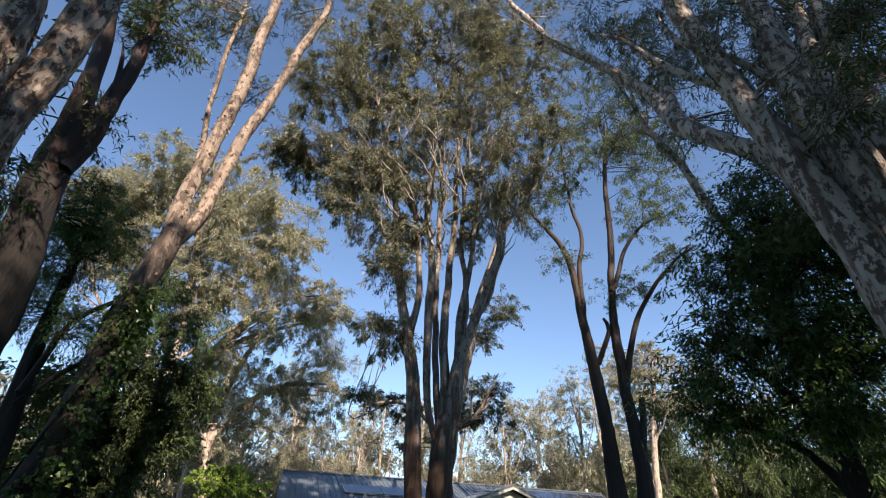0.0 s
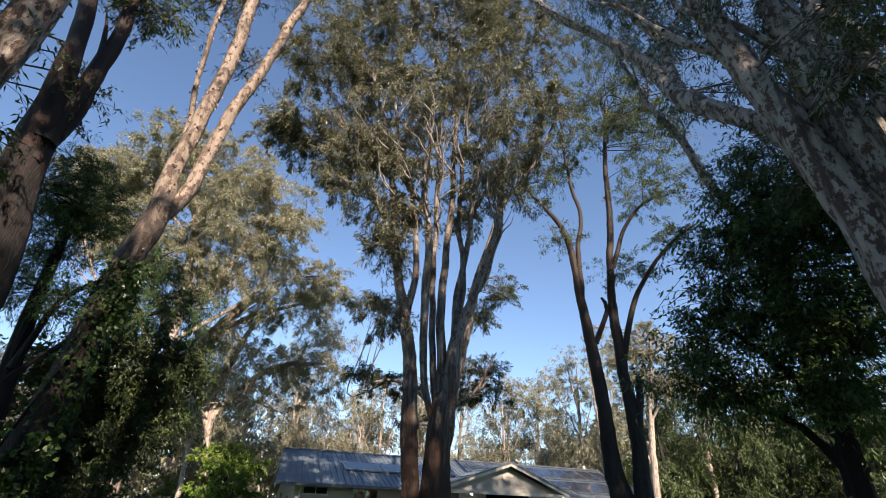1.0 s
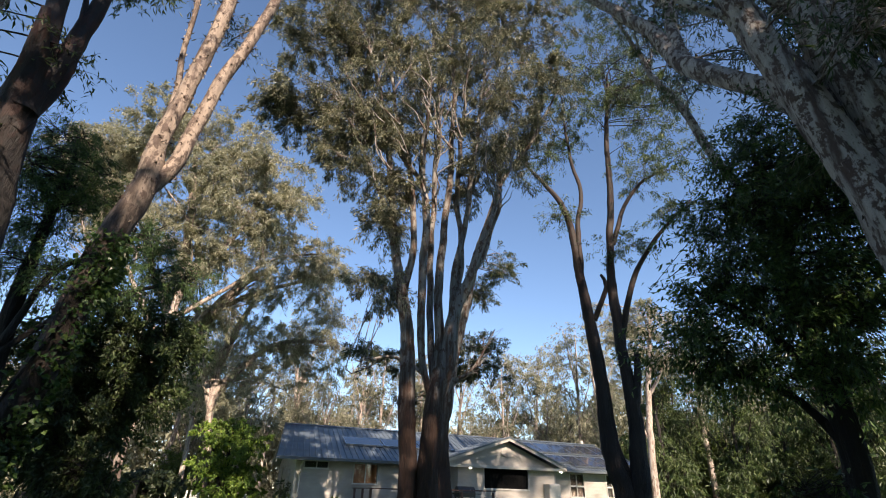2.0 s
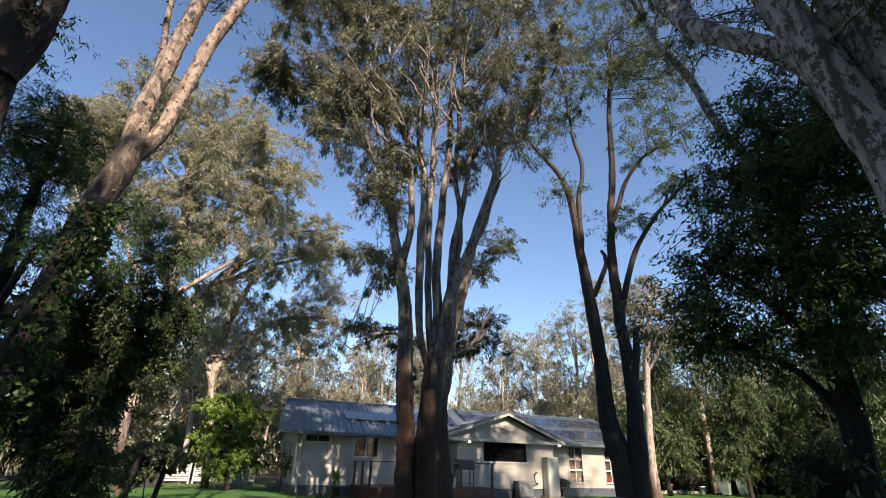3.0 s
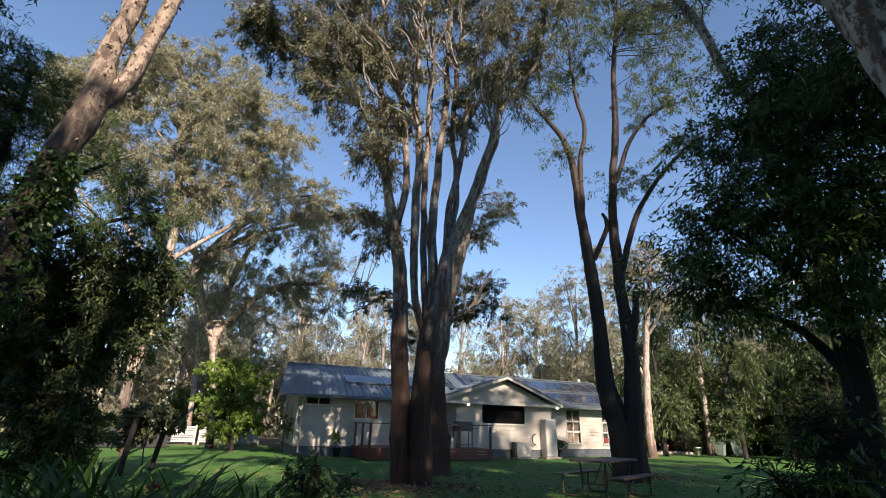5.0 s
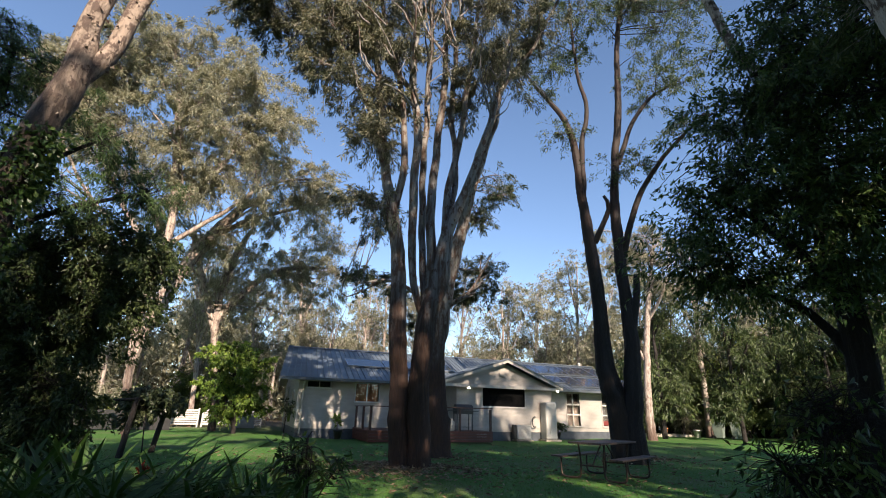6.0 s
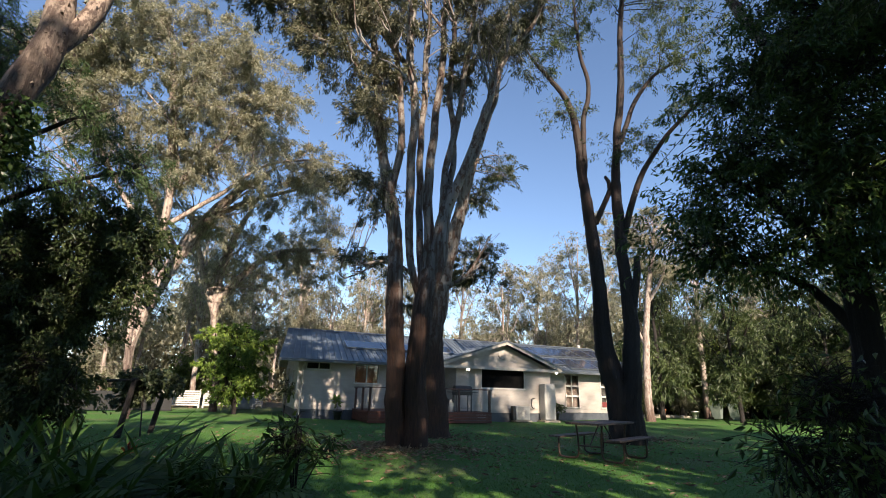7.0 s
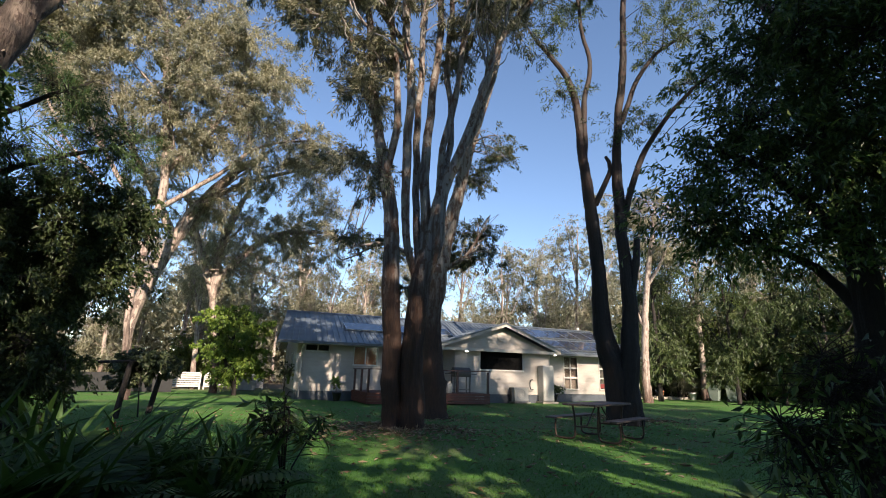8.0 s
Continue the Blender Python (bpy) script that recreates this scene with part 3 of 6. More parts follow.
paperbark.stem('limb', [(5.07, 3.21, 6.62, 0.086), (5.30, 3.47, 7.79, 0.090), (5.58, 3.65, 8.82, 0.082), (5.60, 4.20, 10.60, 0.057)])
paperbark.stem('limb', [(4.92, 1.69, 4.93, 0.100), (5.22, 1.61, 5.76, 0.090), (5.49, 1.64, 7.00, 0.086), (5.79, 1.56, 8.40, 0.078)])
paperbark.stem('limb', [(5.19, 1.51, 4.30, 0.125), (5.41, 1.46, 5.42, 0.110), (5.61, 1.49, 6.52, 0.092), (5.83, 1.43, 7.93, 0.080)])
paperbark.stem('limb', [(6.87, 3.69, 4.55, 0.039), (6.81, 3.98, 5.35, 0.057), (6.71, 4.30, 6.30, 0.070), (6.71, 4.45, 7.04, 0.074), (6.68, 4.65, 8.04, 0.071), (6.59, 4.93, 8.88, 0.057), (6.54, 5.14, 9.76, 0.045), (6.36, 5.48, 11.46, 0.022)])
paperbark.mass([(6.0, 4.3, 8.8, 0.55, 0.44, 6), (5.7, 4.7, 10.4, 0.61, 0.49, 6), (6.2, 4.0, 7.7, 0.41, 0.41, 4), (6.3, 3.9, 9.5, 0.56, 0.45, 5)])
paperbark.mass([(5.9, 2.5, 8.2, 0.98, 0.62, 14), (6.1, 1.9, 6.9, 0.84, 0.68, 14), (5.3, 3.6, 9.8, 0.96, 0.48, 10), (5.7, 2.9, 9.5, 0.80, 0.50, 8), (6.3, 1.3, 7.1, 0.58, 0.65, 10), (6.0, 2.2, 5.1, 0.47, 0.47, 7), (5.9, 2.6, 6.8, 0.64, 0.40, 8), (5.5, 4.9, 11.8, 0.80, 0.53, 6), (6.0, 2.3, 10.8, 2.70, 0.73, 22), (6.1, 1.9, 5.9, 0.49, 0.42, 7), (6.2, 1.7, 8.0, 0.73, 0.41, 8), (5.1, 6.0, 13.8, 0.77, 0.46, 4)])
paperbark.mass([(4.95, 2.2, 5.3, 0.35, 0.4, 5), (5.05, 2.1, 4.3, 0.25, 0.35, 4)])
paperbark.mass([(4.3, 1.0, 5.5, 0.26, 0.21, 4), (4.3, 1.1, 4.6, 0.19, 0.33, 4), (4.1, 1.6, 6.5, 0.32, 0.19, 3)])
paperbark.finish()

dense = Tree("evergreen_tree", "dense dark evergreen tree with glossy leaves reaching over the lawn", "tree", BARK_SHADED, LEAF_GLOSSY, leaf=(0.085, 0.027), leaves=330, twig=0.62)
dense.stem('trunk', [(6.23, 3.63, 0.51, 0.141), (6.27, 3.56, 1.47, 0.127), (6.30, 3.50, 2.48, 0.109), (6.29, 3.52, 3.46, 0.088), (6.28, 3.54, 4.37, 0.063), (6.32, 3.47, 5.27, 0.040)])
dense.stem('limb', [(6.13, 3.41, 2.44, 0.064), (5.99, 3.64, 2.98, 0.051), (5.78, 3.98, 3.46, 0.037), (5.56, 4.28, 3.76, 0.023)])
dense.stem('limb', [(6.28, 3.54, 1.90, 0.063), (6.15, 3.78, 2.39, 0.045), (5.92, 4.13, 2.68, 0.030), (5.69, 4.45, 2.79, 0.019)])
dense.mass([(5.9, 3.8, 4.6, 0.44, 0.65, 13), (6.2, 3.3, 4.7, 0.76, 0.69, 20), (6.0, 3.6, 3.6, 0.79, 0.53, 23), (5.5, 4.3, 3.4, 0.35, 0.32, 7), (5.6, 4.2, 2.8, 0.40, 0.30, 8), (6.3, 3.1, 3.4, 0.49, 0.85, 24), (6.2, 3.2, 2.4, 0.28, 0.4, 3), (5.9, 3.8, 2.75, 0.44, 0.25, 6), (6.2, 3.3, 5.7, 0.52, 0.44, 9), (6.4, 2.8, 5.2, 0.60, 0.60, 16), (6.5, 2.6, 4.2, 0.5, 0.7, 8), (6.0, 3.7, 5.4, 0.30, 0.30, 4)])
dense.finish()

big_shrub = Tree("broadleaf_shrub", "broad-leaved garden shrub with large dark glossy leaves", "shrub", BARK_SHADED, LEAF_GLOSSY, leaf=(0.095, 0.032), leaves=14, twig=0.34)
big_shrub.stem('trunk', [(4.53, 2.84, 0.21, 0.025), (4.54, 2.81, 0.67, 0.023), (4.51, 2.85, 1.03, 0.017), (4.48, 2.92, 1.26, 0.011)])
big_shrub.stem('limb', [(4.44, 2.78, 0.26, 0.018), (4.38, 2.88, 0.60, 0.015), (4.31, 3.01, 0.89, 0.010), (4.24, 3.11, 1.04, 0.007)])
big_shrub.mass([(4.3, 3.0, 1.0, 0.18, 0.09, 7), (4.4, 2.9, 0.9, 0.24, 0.12, 10), (4.4, 2.8, 1.2, 0.17, 0.18, 10), (4.5, 2.7, 1.4, 0.13, 0.20, 8), (4.5, 2.8, 0.9, 0.16, 0.16, 9), (4.3, 3.1, 0.7, 0.14, 0.10, 4), (4.4, 2.8, 1.4, 0.14, 0.14, 4)])
big_shrub.finish()

feathery = Tree("wattle_tree", "feathery green wattle with flat sprays of fine foliage", "tree", BARK_SHADED, LEAF_FEATHER, leaf=(0.085, 0.014), leaves=330, twig=0.5)
feathery.stem('trunk', [(-2.58, 8.33, 0.63, 0.162), (-2.79, 8.25, 2.27, 0.142), (-2.91, 8.20, 3.77, 0.100), (-2.91, 8.19, 5.04, 0.066), (-2.94, 8.18, 5.84, 0.035)])
feathery.stem('limb', [(-2.77, 8.04, 2.95, 0.051), (-2.57, 8.12, 3.98, 0.039), (-2.11, 8.29, 4.61, 0.034), (-1.65, 8.42, 5.09, 0.018)])
feathery.stem('limb', [(-2.77, 8.04, 2.80, 0.043), (-2.40, 8.18, 3.36, 0.039), (-1.81, 8.38, 3.96, 0.034), (-1.09, 8.55, 4.35, 0.018)])
feathery.mass([(-3.0, 7.9, 5.5, 0.83, 0.33, 14), (-2.4, 8.2, 5.6, 0.44, 0.22, 6), (-2.6, 8.1, 4.8, 0.74, 0.33, 11), (-1.8, 8.4, 4.9, 0.53, 0.22, 7), (-1.3, 8.5, 4.4, 0.49, 0.25, 8), (-1.9, 8.4, 4.0, 0.67, 0.25, 9), (-2.6, 8.1, 4.0, 0.63, 0.31, 8), (-3.3, 7.8, 4.7, 0.61, 0.91, 12), (-2.8, 8.0, 6.1, 0.43, 0.17, 5), (-0.9, 8.6, 4.3, 0.37, 0.13, 3), (-3.3, 7.8, 6.0, 0.49, 0.33, 5)])
feathery.finish()

dark_bush = Tree("evergreen_bush", "dense blackish evergreen bush in deep shade", "bush", BARK_SHADED, LEAF_GREEN, leaf=(0.09, 0.036), leaves=340, twig=0.5)
dark_bush.stem('trunk', [(-1.77, 9.32, 0.19, 0.114), (-2.01, 9.26, 1.24, 0.095), (-2.17, 9.21, 2.31, 0.067), (-2.20, 9.20, 3.16, 0.035)])
dark_bush.stem('limb', [(-1.86, 9.30, 0.53, 0.069), (-1.71, 9.34, 1.55, 0.050), (-1.48, 9.39, 2.56, 0.036), (-1.29, 9.43, 3.33, 0.024)])
dark_bush.mass([(-1.7, 9.3, 3.4, 0.92, 0.41, 15), (-2.3, 9.2, 3.0, 0.77, 0.52, 15), (-1.4, 9.4, 2.9, 0.74, 0.41, 11), (-1.9, 9.3, 2.4, 0.94, 0.43, 14), (-2.5, 9.1, 2.3, 0.65, 0.65, 12), (-2.2, 9.2, 1.7, 0.64, 0.48, 11), (-1.5, 9.4, 2.0, 0.52, 0.35, 7), (-2.8, 9.0, 3.2, 0.50, 0.58, 9), (-1.1, 9.5, 3.4, 0.38, 0.38, 4), (-1.6, 9.4, 1.2, 0.50, 0.33, 4)])
dark_bush.mass([(-1.0, 9.5, 3.8, 0.35, 0.29, 5), (-0.8, 9.5, 3.3, 0.25, 0.25, 4), (-1.1, 9.5, 2.6, 0.42, 0.24, 5), (-1.7, 9.3, 4.0, 0.57, 0.24, 5)])
dark_bush.mass([(-1.6, 8.9, 1.4, 0.52, 0.44, 9), (-1.2, 9.0, 1.0, 0.38, 0.27, 6), (-1.6, 8.9, 0.7, 0.29, 0.29, 5)])
dark_bush.finish()

left_gum = Tree("gum_tree", "tall spreading gum tree with a domed olive crown behind the house", "gum tree", BARK_DULL, LEAF_OLIVE, leaf=(0.2, 0.05), leaves=760, twig=1.15, forks=45)
left_gum.stem('trunk', [(-3.33, 24.09, 0.50, 0.111), (-3.78, 24.02, 3.23, 0.116), (-3.64, 24.04, 6.09, 0.148), (-3.38, 24.09, 9.06, 0.170), (-3.78, 24.02, 12.85, 0.208), (-4.41, 23.90, 16.66, 0.117)])
left_gum.stem('limb', [(-3.30, 24.10, 6.65, 0.151), (-4.92, 23.79, 8.96, 0.101), (-6.33, 23.41, 11.31, 0.076), (-7.18, 23.14, 13.94, 0.052)])
left_gum.stem('limb', [(-3.34, 24.09, 9.93, 0.133), (-1.86, 24.29, 12.47, 0.100), (-0.96, 24.36, 15.12, 0.076), (-0.76, 24.37, 17.40, 0.047)])
left_gum.stem('limb', [(-3.21, 24.11, 8.26, 0.117), (-1.40, 24.33, 10.08, 0.097), (0.41, 24.40, 12.04, 0.074), (2.62, 24.30, 12.81, 0.046)])
left_gum.stem('limb', [(-3.64, 24.04, 6.09, 0.123), (-5.28, 23.70, 8.33, 0.086), (-7.11, 23.17, 10.45, 0.061), (-8.41, 22.69, 13.28, 0.037)])
left_gum.mass([(-6.7, 23.3, 17.4, 1.96, 0.70, 7), (-4.7, 23.8, 18.7, 2.40, 0.75, 8), (-8.2, 22.8, 15.6, 1.30, 0.78, 7), (-4.9, 23.8, 15.0, 4.21, 1.40, 16), (-8.1, 22.8, 13.7, 1.51, 1.26, 7), (-2.5, 24.2, 18.7, 1.88, 0.94, 6), (0.6, 24.4, 16.3, 1.26, 1.58, 5)])
left_gum.mass([(-4.7, 23.8, 17.3, 4.40, 1.61, 22), (-7.4, 23.1, 15.7, 2.40, 1.33, 12), (-1.6, 24.3, 17.1, 2.32, 1.86, 14), (-3.2, 24.1, 14.0, 4.87, 1.86, 26), (0.3, 24.4, 14.7, 1.69, 1.84, 10), (-6.0, 23.5, 12.6, 2.36, 1.57, 12), (2.2, 24.3, 12.7, 1.37, 1.22, 6), (-0.9, 24.4, 11.7, 2.59, 1.44, 12), (-3.4, 24.1, 11.1, 2.45, 1.09, 9), (3.0, 24.3, 11.9, 0.91, 0.91, 4), (-7.8, 22.9, 12.4, 1.49, 1.74, 6)])
left_gum.finish()

lean_gum = Tree("gum_tree", "gum tree with a pale trunk leaning over in the sun", "gum tree", BARK_DULL, LEAF_OLIVE, leaf=(0.24, 0.05), leaves=420, twig=1.1, forks=16)
lean_gum.stem('trunk', [(-3.89, 27.04, 0.39, 0.148), (-4.23, 26.99, 2.98, 0.187), (-3.75, 27.07, 5.35, 0.267), (-2.89, 27.19, 7.90, 0.308), (-1.93, 27.29, 9.79, 0.310), (-1.07, 27.35, 11.29, 0.214), (0.21, 27.40, 12.61, 0.125)])
lean_gum.stem('limb', [(-3.04, 27.17, 7.43, 0.195), (-4.29, 26.98, 9.61, 0.173), (-5.55, 26.72, 11.82, 0.125), (-6.52, 26.48, 13.82, 0.076)])
lean_gum.stem('limb', [(-1.93, 27.29, 9.79, 0.155), (-0.15, 27.39, 11.13, 0.122), (2.17, 27.35, 12.25, 0.085), (4.05, 27.16, 12.90, 0.044)])
lean_gum.mass([(0.4, 27.4, 11.6, 2.26, 1.29, 9), (2.6, 27.3, 11.6, 1.49, 1.16, 6), (-4.3, 27.0, 10.9, 2.37, 1.48, 8), (-0.7, 27.4, 9.4, 1.85, 1.23, 6), (4.0, 27.2, 12.9, 0.86, 0.86, 3)])
lean_gum.finish()

slim_gum = Tree("gum_tree", "upright gum tree with smooth blue-grey limbs and pale leaves", "gum tree", BARK_DULL, LEAF_OLIVE, leaf=(0.24, 0.05), leaves=420, twig=1.2, forks=16)
slim_gum.stem('trunk', [(-0.51, 30.38, 1.14, 0.180), (-1.12, 30.36, 4.59, 0.188), (-1.26, 30.35, 6.77, 0.194), (-1.05, 30.36, 8.81, 0.234), (-0.35, 30.39, 11.06, 0.139)])
slim_gum.stem('limb', [(-1.22, 30.35, 5.82, 0.224), (-0.05, 30.39, 7.58, 0.200), (1.62, 30.38, 9.17, 0.139), (3.93, 30.20, 9.61, 0.089)])
slim_gum.stem('limb', [(-1.21, 30.35, 5.19, 0.190), (-2.18, 30.28, 7.64, 0.162), (-3.01, 30.20, 10.22, 0.133)])
slim_gum.mass([(3.8, 30.2, 10.9, 1.81, 1.45, 9), (1.9, 30.4, 9.2, 2.79, 1.39, 10), (5.0, 30.1, 9.2, 1.00, 1.07, 4), (-0.0, 30.4, 9.3, 2.39, 1.71, 8), (2.9, 30.3, 7.2, 2.74, 1.37, 8), (-2.6, 30.2, 9.9, 1.99, 1.66, 6), (5.1, 30.0, 11.4, 0.74, 1.11, 3), (-0.5, 30.4, 6.5, 1.96, 1.30, 5)])
slim_gum.finish()

lime_bush = Tree("leafy_bush", "rounded bright lime-green bush in full sun", "bush", BARK_SHADED, LEAF_LIME, leaf=(0.16, 0.08), leaves=330, twig=0.55)
lime_bush.stem('trunk', [(0.58, 27.90, 0.27, 0.110), (0.36, 27.90, 1.69, 0.112), (0.14, 27.90, 3.29, 0.072)])
lime_bush.stem('limb', [(0.58, 27.90, 0.27, 0.083), (-0.13, 27.89, 1.94, 0.070), (-0.64, 27.88, 3.24, 0.057)])
lime_bush.mass([(0.1, 27.9, 3.7, 1.39, 0.69, 12), (-0.3, 27.9, 2.6, 1.13, 0.74, 9), (1.0, 27.9, 3.1, 1.10, 0.87, 9), (-0.3, 27.9, 1.4, 0.78, 0.72, 6), (0.9, 27.9, 2.0, 1.03, 0.63, 6), (0.3, 27.9, 4.1, 0.88, 0.35, 4), (0.1, 27.9, 1.0, 0.72, 0.50, 5), (1.2, 27.9, 1.3, 0.74, 0.51, 4)])
lime_bush.finish()

white_trunk = Tree("gum_tree", "pale pinkish gum trunk standing at the lawn edge", "gum tree", BARK_PALE, LEAF_OLIVE, leaf=(0.26, 0.055), leaves=420, twig=1.1)
white_trunk.stem('trunk', [(23.62, 23.92, 0.25, 0.263), (23.59, 23.95, 1.76, 0.229), (23.71, 23.83, 4.32, 0.195), (23.93, 23.62, 7.06, 0.172), (24.30, 23.24, 9.96, 0.133), (24.56, 22.96, 12.27, 0.076)])
white_trunk.stem('limb', [(23.71, 23.83, 4.32, 0.097), (23.43, 24.10, 5.34, 0.085), (23.11, 24.41, 7.11, 0.044)])
white_trunk.stem('limb', [(23.97, 23.57, 7.05, 0.101), (24.55, 22.97, 8.45, 0.087), (25.02, 22.45, 9.87, 0.044)])
white_trunk.mass([(24.0, 23.5, 12.0, 2.10, 1.34, 9), (22.7, 24.8, 10.9, 1.35, 1.54, 6), (24.6, 22.9, 9.9, 1.47, 1.47, 5), (22.0, 25.5, 12.6, 1.39, 0.99, 4), (24.9, 22.6, 8.4, 1.08, 1.44, 4)])
white_trunk.finish()


def bush_gum(height, seed, leaf_material, label, bark_material=None, lower=0.35, wide=0.2, count=26, leaves=170, sparse=False):
    """One gum of the bush: a forking trunk, and a crown in uneven tiers."""
    rng = np.random.default_rng(seed)
    tr = Tree("gum_tree", label, "gum tree", bark_material or BARK_PALE, leaf_material, leaf=(0.32, 0.075), leaves=leaves, twig=1.25, group="gum trees of the bush", forks=8)
    lean = rng.uniform(-0.08, 0.08, 2)
    h = height
    r = 0.013 * h
    tr.stem("trunk", [(0, 0, 0, r), (lean[0] * h * 0.3, lean[1] * h * 0.3, h * 0.3, r * 0.8), (lean[0] * h * 0.6, lean[1] * h * 0.6, h * 0.6, r * 0.55), (lean[0] * h, lean[1] * h, h * 0.93, r * 0.15)])
    for k in range(5):
        b = rng.uniform(0.25, 0.6) * h
        an = rng.uniform(0, 6.28)
        ex = wide * h * rng.uniform(0.4, 0.9)
        x0, y0 = lean * b
        tr.stem("limb", [(x0, y0, b, r * 0.4), (x0 + ex * 0.4 * math.cos(an), y0 + ex * 0.4 * math.sin(an), b + 0.15 * h, r * 0.28), (x0 + ex * math.cos(an), y0 + ex * math.sin(an), min(0.95 * h, b + 0.34 * h), r * 0.1)])
    rows = []
    for k in range(8):
        f = lower + (0.95 - lower) * (k + 0.5) / 8
        an = rng.uniform(0, 6.28)
        ex = wide * h * (0.75 if f > 0.55 else 0.45) * rng.uniform(0.2, 1.0)
        rows.append((lean[0] * f * h + ex * math.cos(an), lean[1] * f * h + ex * math.sin(an), f * h, wide * h * rng.uniform(0.3, 0.55), 0.06 * h, max(1, count // 8)))
    tr.mass(rows)
    return tr.finish()


def bush_belt():
    kinds = [
        bush_gum(14.0, 31, LEAF_OLIVE, "bush gum tree with a sunlit olive crown and pale trunk"),
        bush_gum(13.0, 32, LEAF_OLIVE, "slender gum tree of the bush with a thin olive crown", wide=0.16, lower=0.5, count=20),
        bush_gum(12.0, 33, LEAF_GUM, "grey-green gum tree of the bush, leafy nearly to the ground", lower=0.15, wide=0.22, count=32),
        bush_gum(9.0, 34, LEAF_OLIVE, "young gum of the bush with foliage to the ground", lower=0.08, wide=0.28, count=32),
        bush_gum(11.0, 35, LEAF_GREEN, "shaded green gum of the bush with foliage to the ground", BARK_SHADED, 0.1, 0.26, 40),
    ]
    rng = np.random.default_rng(77)
    first = set()
    for i in range(64):
        an = radians(132 - 112 * (i + 0.5) / 64 + rng.uniform(-1.2, 1.2))
        d = (44, 37, 52, 41)[i % 4] + rng.uniform(-2.5, 2.5)
        k = int(rng.choice(4, p=[0.3, 0.25, 0.22, 0.23]))
        if math.degrees(an) < 46 and i % 4:
            k = 4
        if d < 42 and 60 < math.degrees(an) < 84:
            d += 4
        s = rng.uniform(0.85, 1.15)
        m = pose(d * math.cos(an), d * math.sin(an), 0, 0, 0, rng.uniform(0, 360))
        if k in first:
            ob = copy_thing(kinds[k], m)
        else:
            ob = kinds[k]
            ob.matrix_basis = m
            first.add(k)
        ob.scale = (s, s, s)
    return kinds


bush = bush_belt()

# ---- house and garden materials ----
CREAM = surface("cream_weatherboard", (0.33, 0.3, 0.265), (0.39, 0.355, 0.315), 1.3, 0.55, 0, 0.15, 0.002, (1, 1, 3))
TRIM = surface("cream_trim_paint", (0.37, 0.34, 0.3), (0.43, 0.4, 0.35), 3.0, 0.45, 0, 0.1, 0.002)
WHITE = surface("white_frame_paint", (0.46, 0.445, 0.42), (0.54, 0.52, 0.49), 4.0, 0.4, 0, 0.1, 0.001)
BAND = surface("dark_plinth", (0.05, 0.06, 0.075), (0.08, 0.09, 0.105), 2.5, 0.6)
STEEL = surface("blue_grey_roof_steel", (0.1, 0.125, 0.155), (0.135, 0.165, 0.195), 0.7, 0.42, 0.25, 0.1, 0.002, (1, 3, 1), 30)
FASCIA = surface("slate_gutter", (0.07, 0.085, 0.1), (0.1, 0.115, 0.13), 3.0, 0.4)
DECK = surface("red_stained_timber", (0.07, 0.018, 0.012), (0.115, 0.03, 0.018), 3.0, 0.5, 0, 0.4, 0.004, (0.4, 4, 4))
POSTS = surface("dark_stained_post", (0.05, 0.02, 0.015), (0.085, 0.032, 0.022), 4.0, 0.5, 0, 0.3, 0.003, (3, 3, 0.5))
INSIDE = surface("dim_room_lining", (0.16, 0.15, 0.14), (0.2, 0.19, 0.17), 1.0, 0.8)
NET = surface("brown_net_curtain", (0.06, 0.04, 0.03), (0.1, 0.065, 0.05), 3.0, 0.8, 0, 0.3, 0.01, (6, 1, 0.3))
# insect screen of the gable window; also the painted darkness behind the door
MESH = surface("black_screen_and_recess", (0.006, 0.006, 0.006), (0.01, 0.01, 0.01), 9.0, 1.0)
MESH.node_tree.nodes["Principled BSDF"].inputs["Specular IOR Level"].default_value = 0.0
AMBER = surface("amber_curtain", (0.26, 0.07, 0.02), (0.34, 0.1, 0.03), 3.0, 0.8, 0, 0.3, 0.01, (6, 1, 0.3))
CANVAS = surface("dark_blind", (0.025, 0.02, 0.018), (0.04, 0.032, 0.028), 2.0, 0.7)
BLACK = surface("black_enamel", (0.012, 0.012, 0.013), (0.02, 0.02, 0.022), 5.0, 0.35)
IVORY = surface("ivory_enamel", (0.4, 0.385, 0.35), (0.46, 0.445, 0.41), 2.0, 0.4)
GREYBOX = surface("grey_plastic", (0.2, 0.21, 0.22), (0.26, 0.27, 0.28), 3.0, 0.5)
BINGREEN = surface("faded_green_plastic", (0.14, 0.18, 0.16), (0.2, 0.24, 0.21), 3.0, 0.5)
RUST = surface("rusty_steel_tube", (0.05, 0.035, 0.03), (0.1, 0.06, 0.045), 14.0, 0.5, 0.4)
BENCHWOOD = surface("weathered_plank", (0.075, 0.05, 0.042), (0.13, 0.085, 0.07), 4.0, 0.6, 0, 0.5, 0.004, (0.5, 6, 6))
TERRA = surface("terracotta", (0.36, 0.13, 0.06), (0.44, 0.18, 0.09), 8.0, 0.8)
STONE = surface("pale_stone", (0.3, 0.26, 0.21), (0.42, 0.37, 0.3), 5.0, 0.85)
SILVER = surface("silvered_timber", (0.42, 0.4, 0.38), (0.55, 0.53, 0.5), 4.0, 0.7, 0, 0.4, 0.004, (0.5, 4, 4))
TEAL = surface("teal_sheet_steel", (0.08, 0.2, 0.19), (0.11, 0.25, 0.23), 2.0, 0.45)
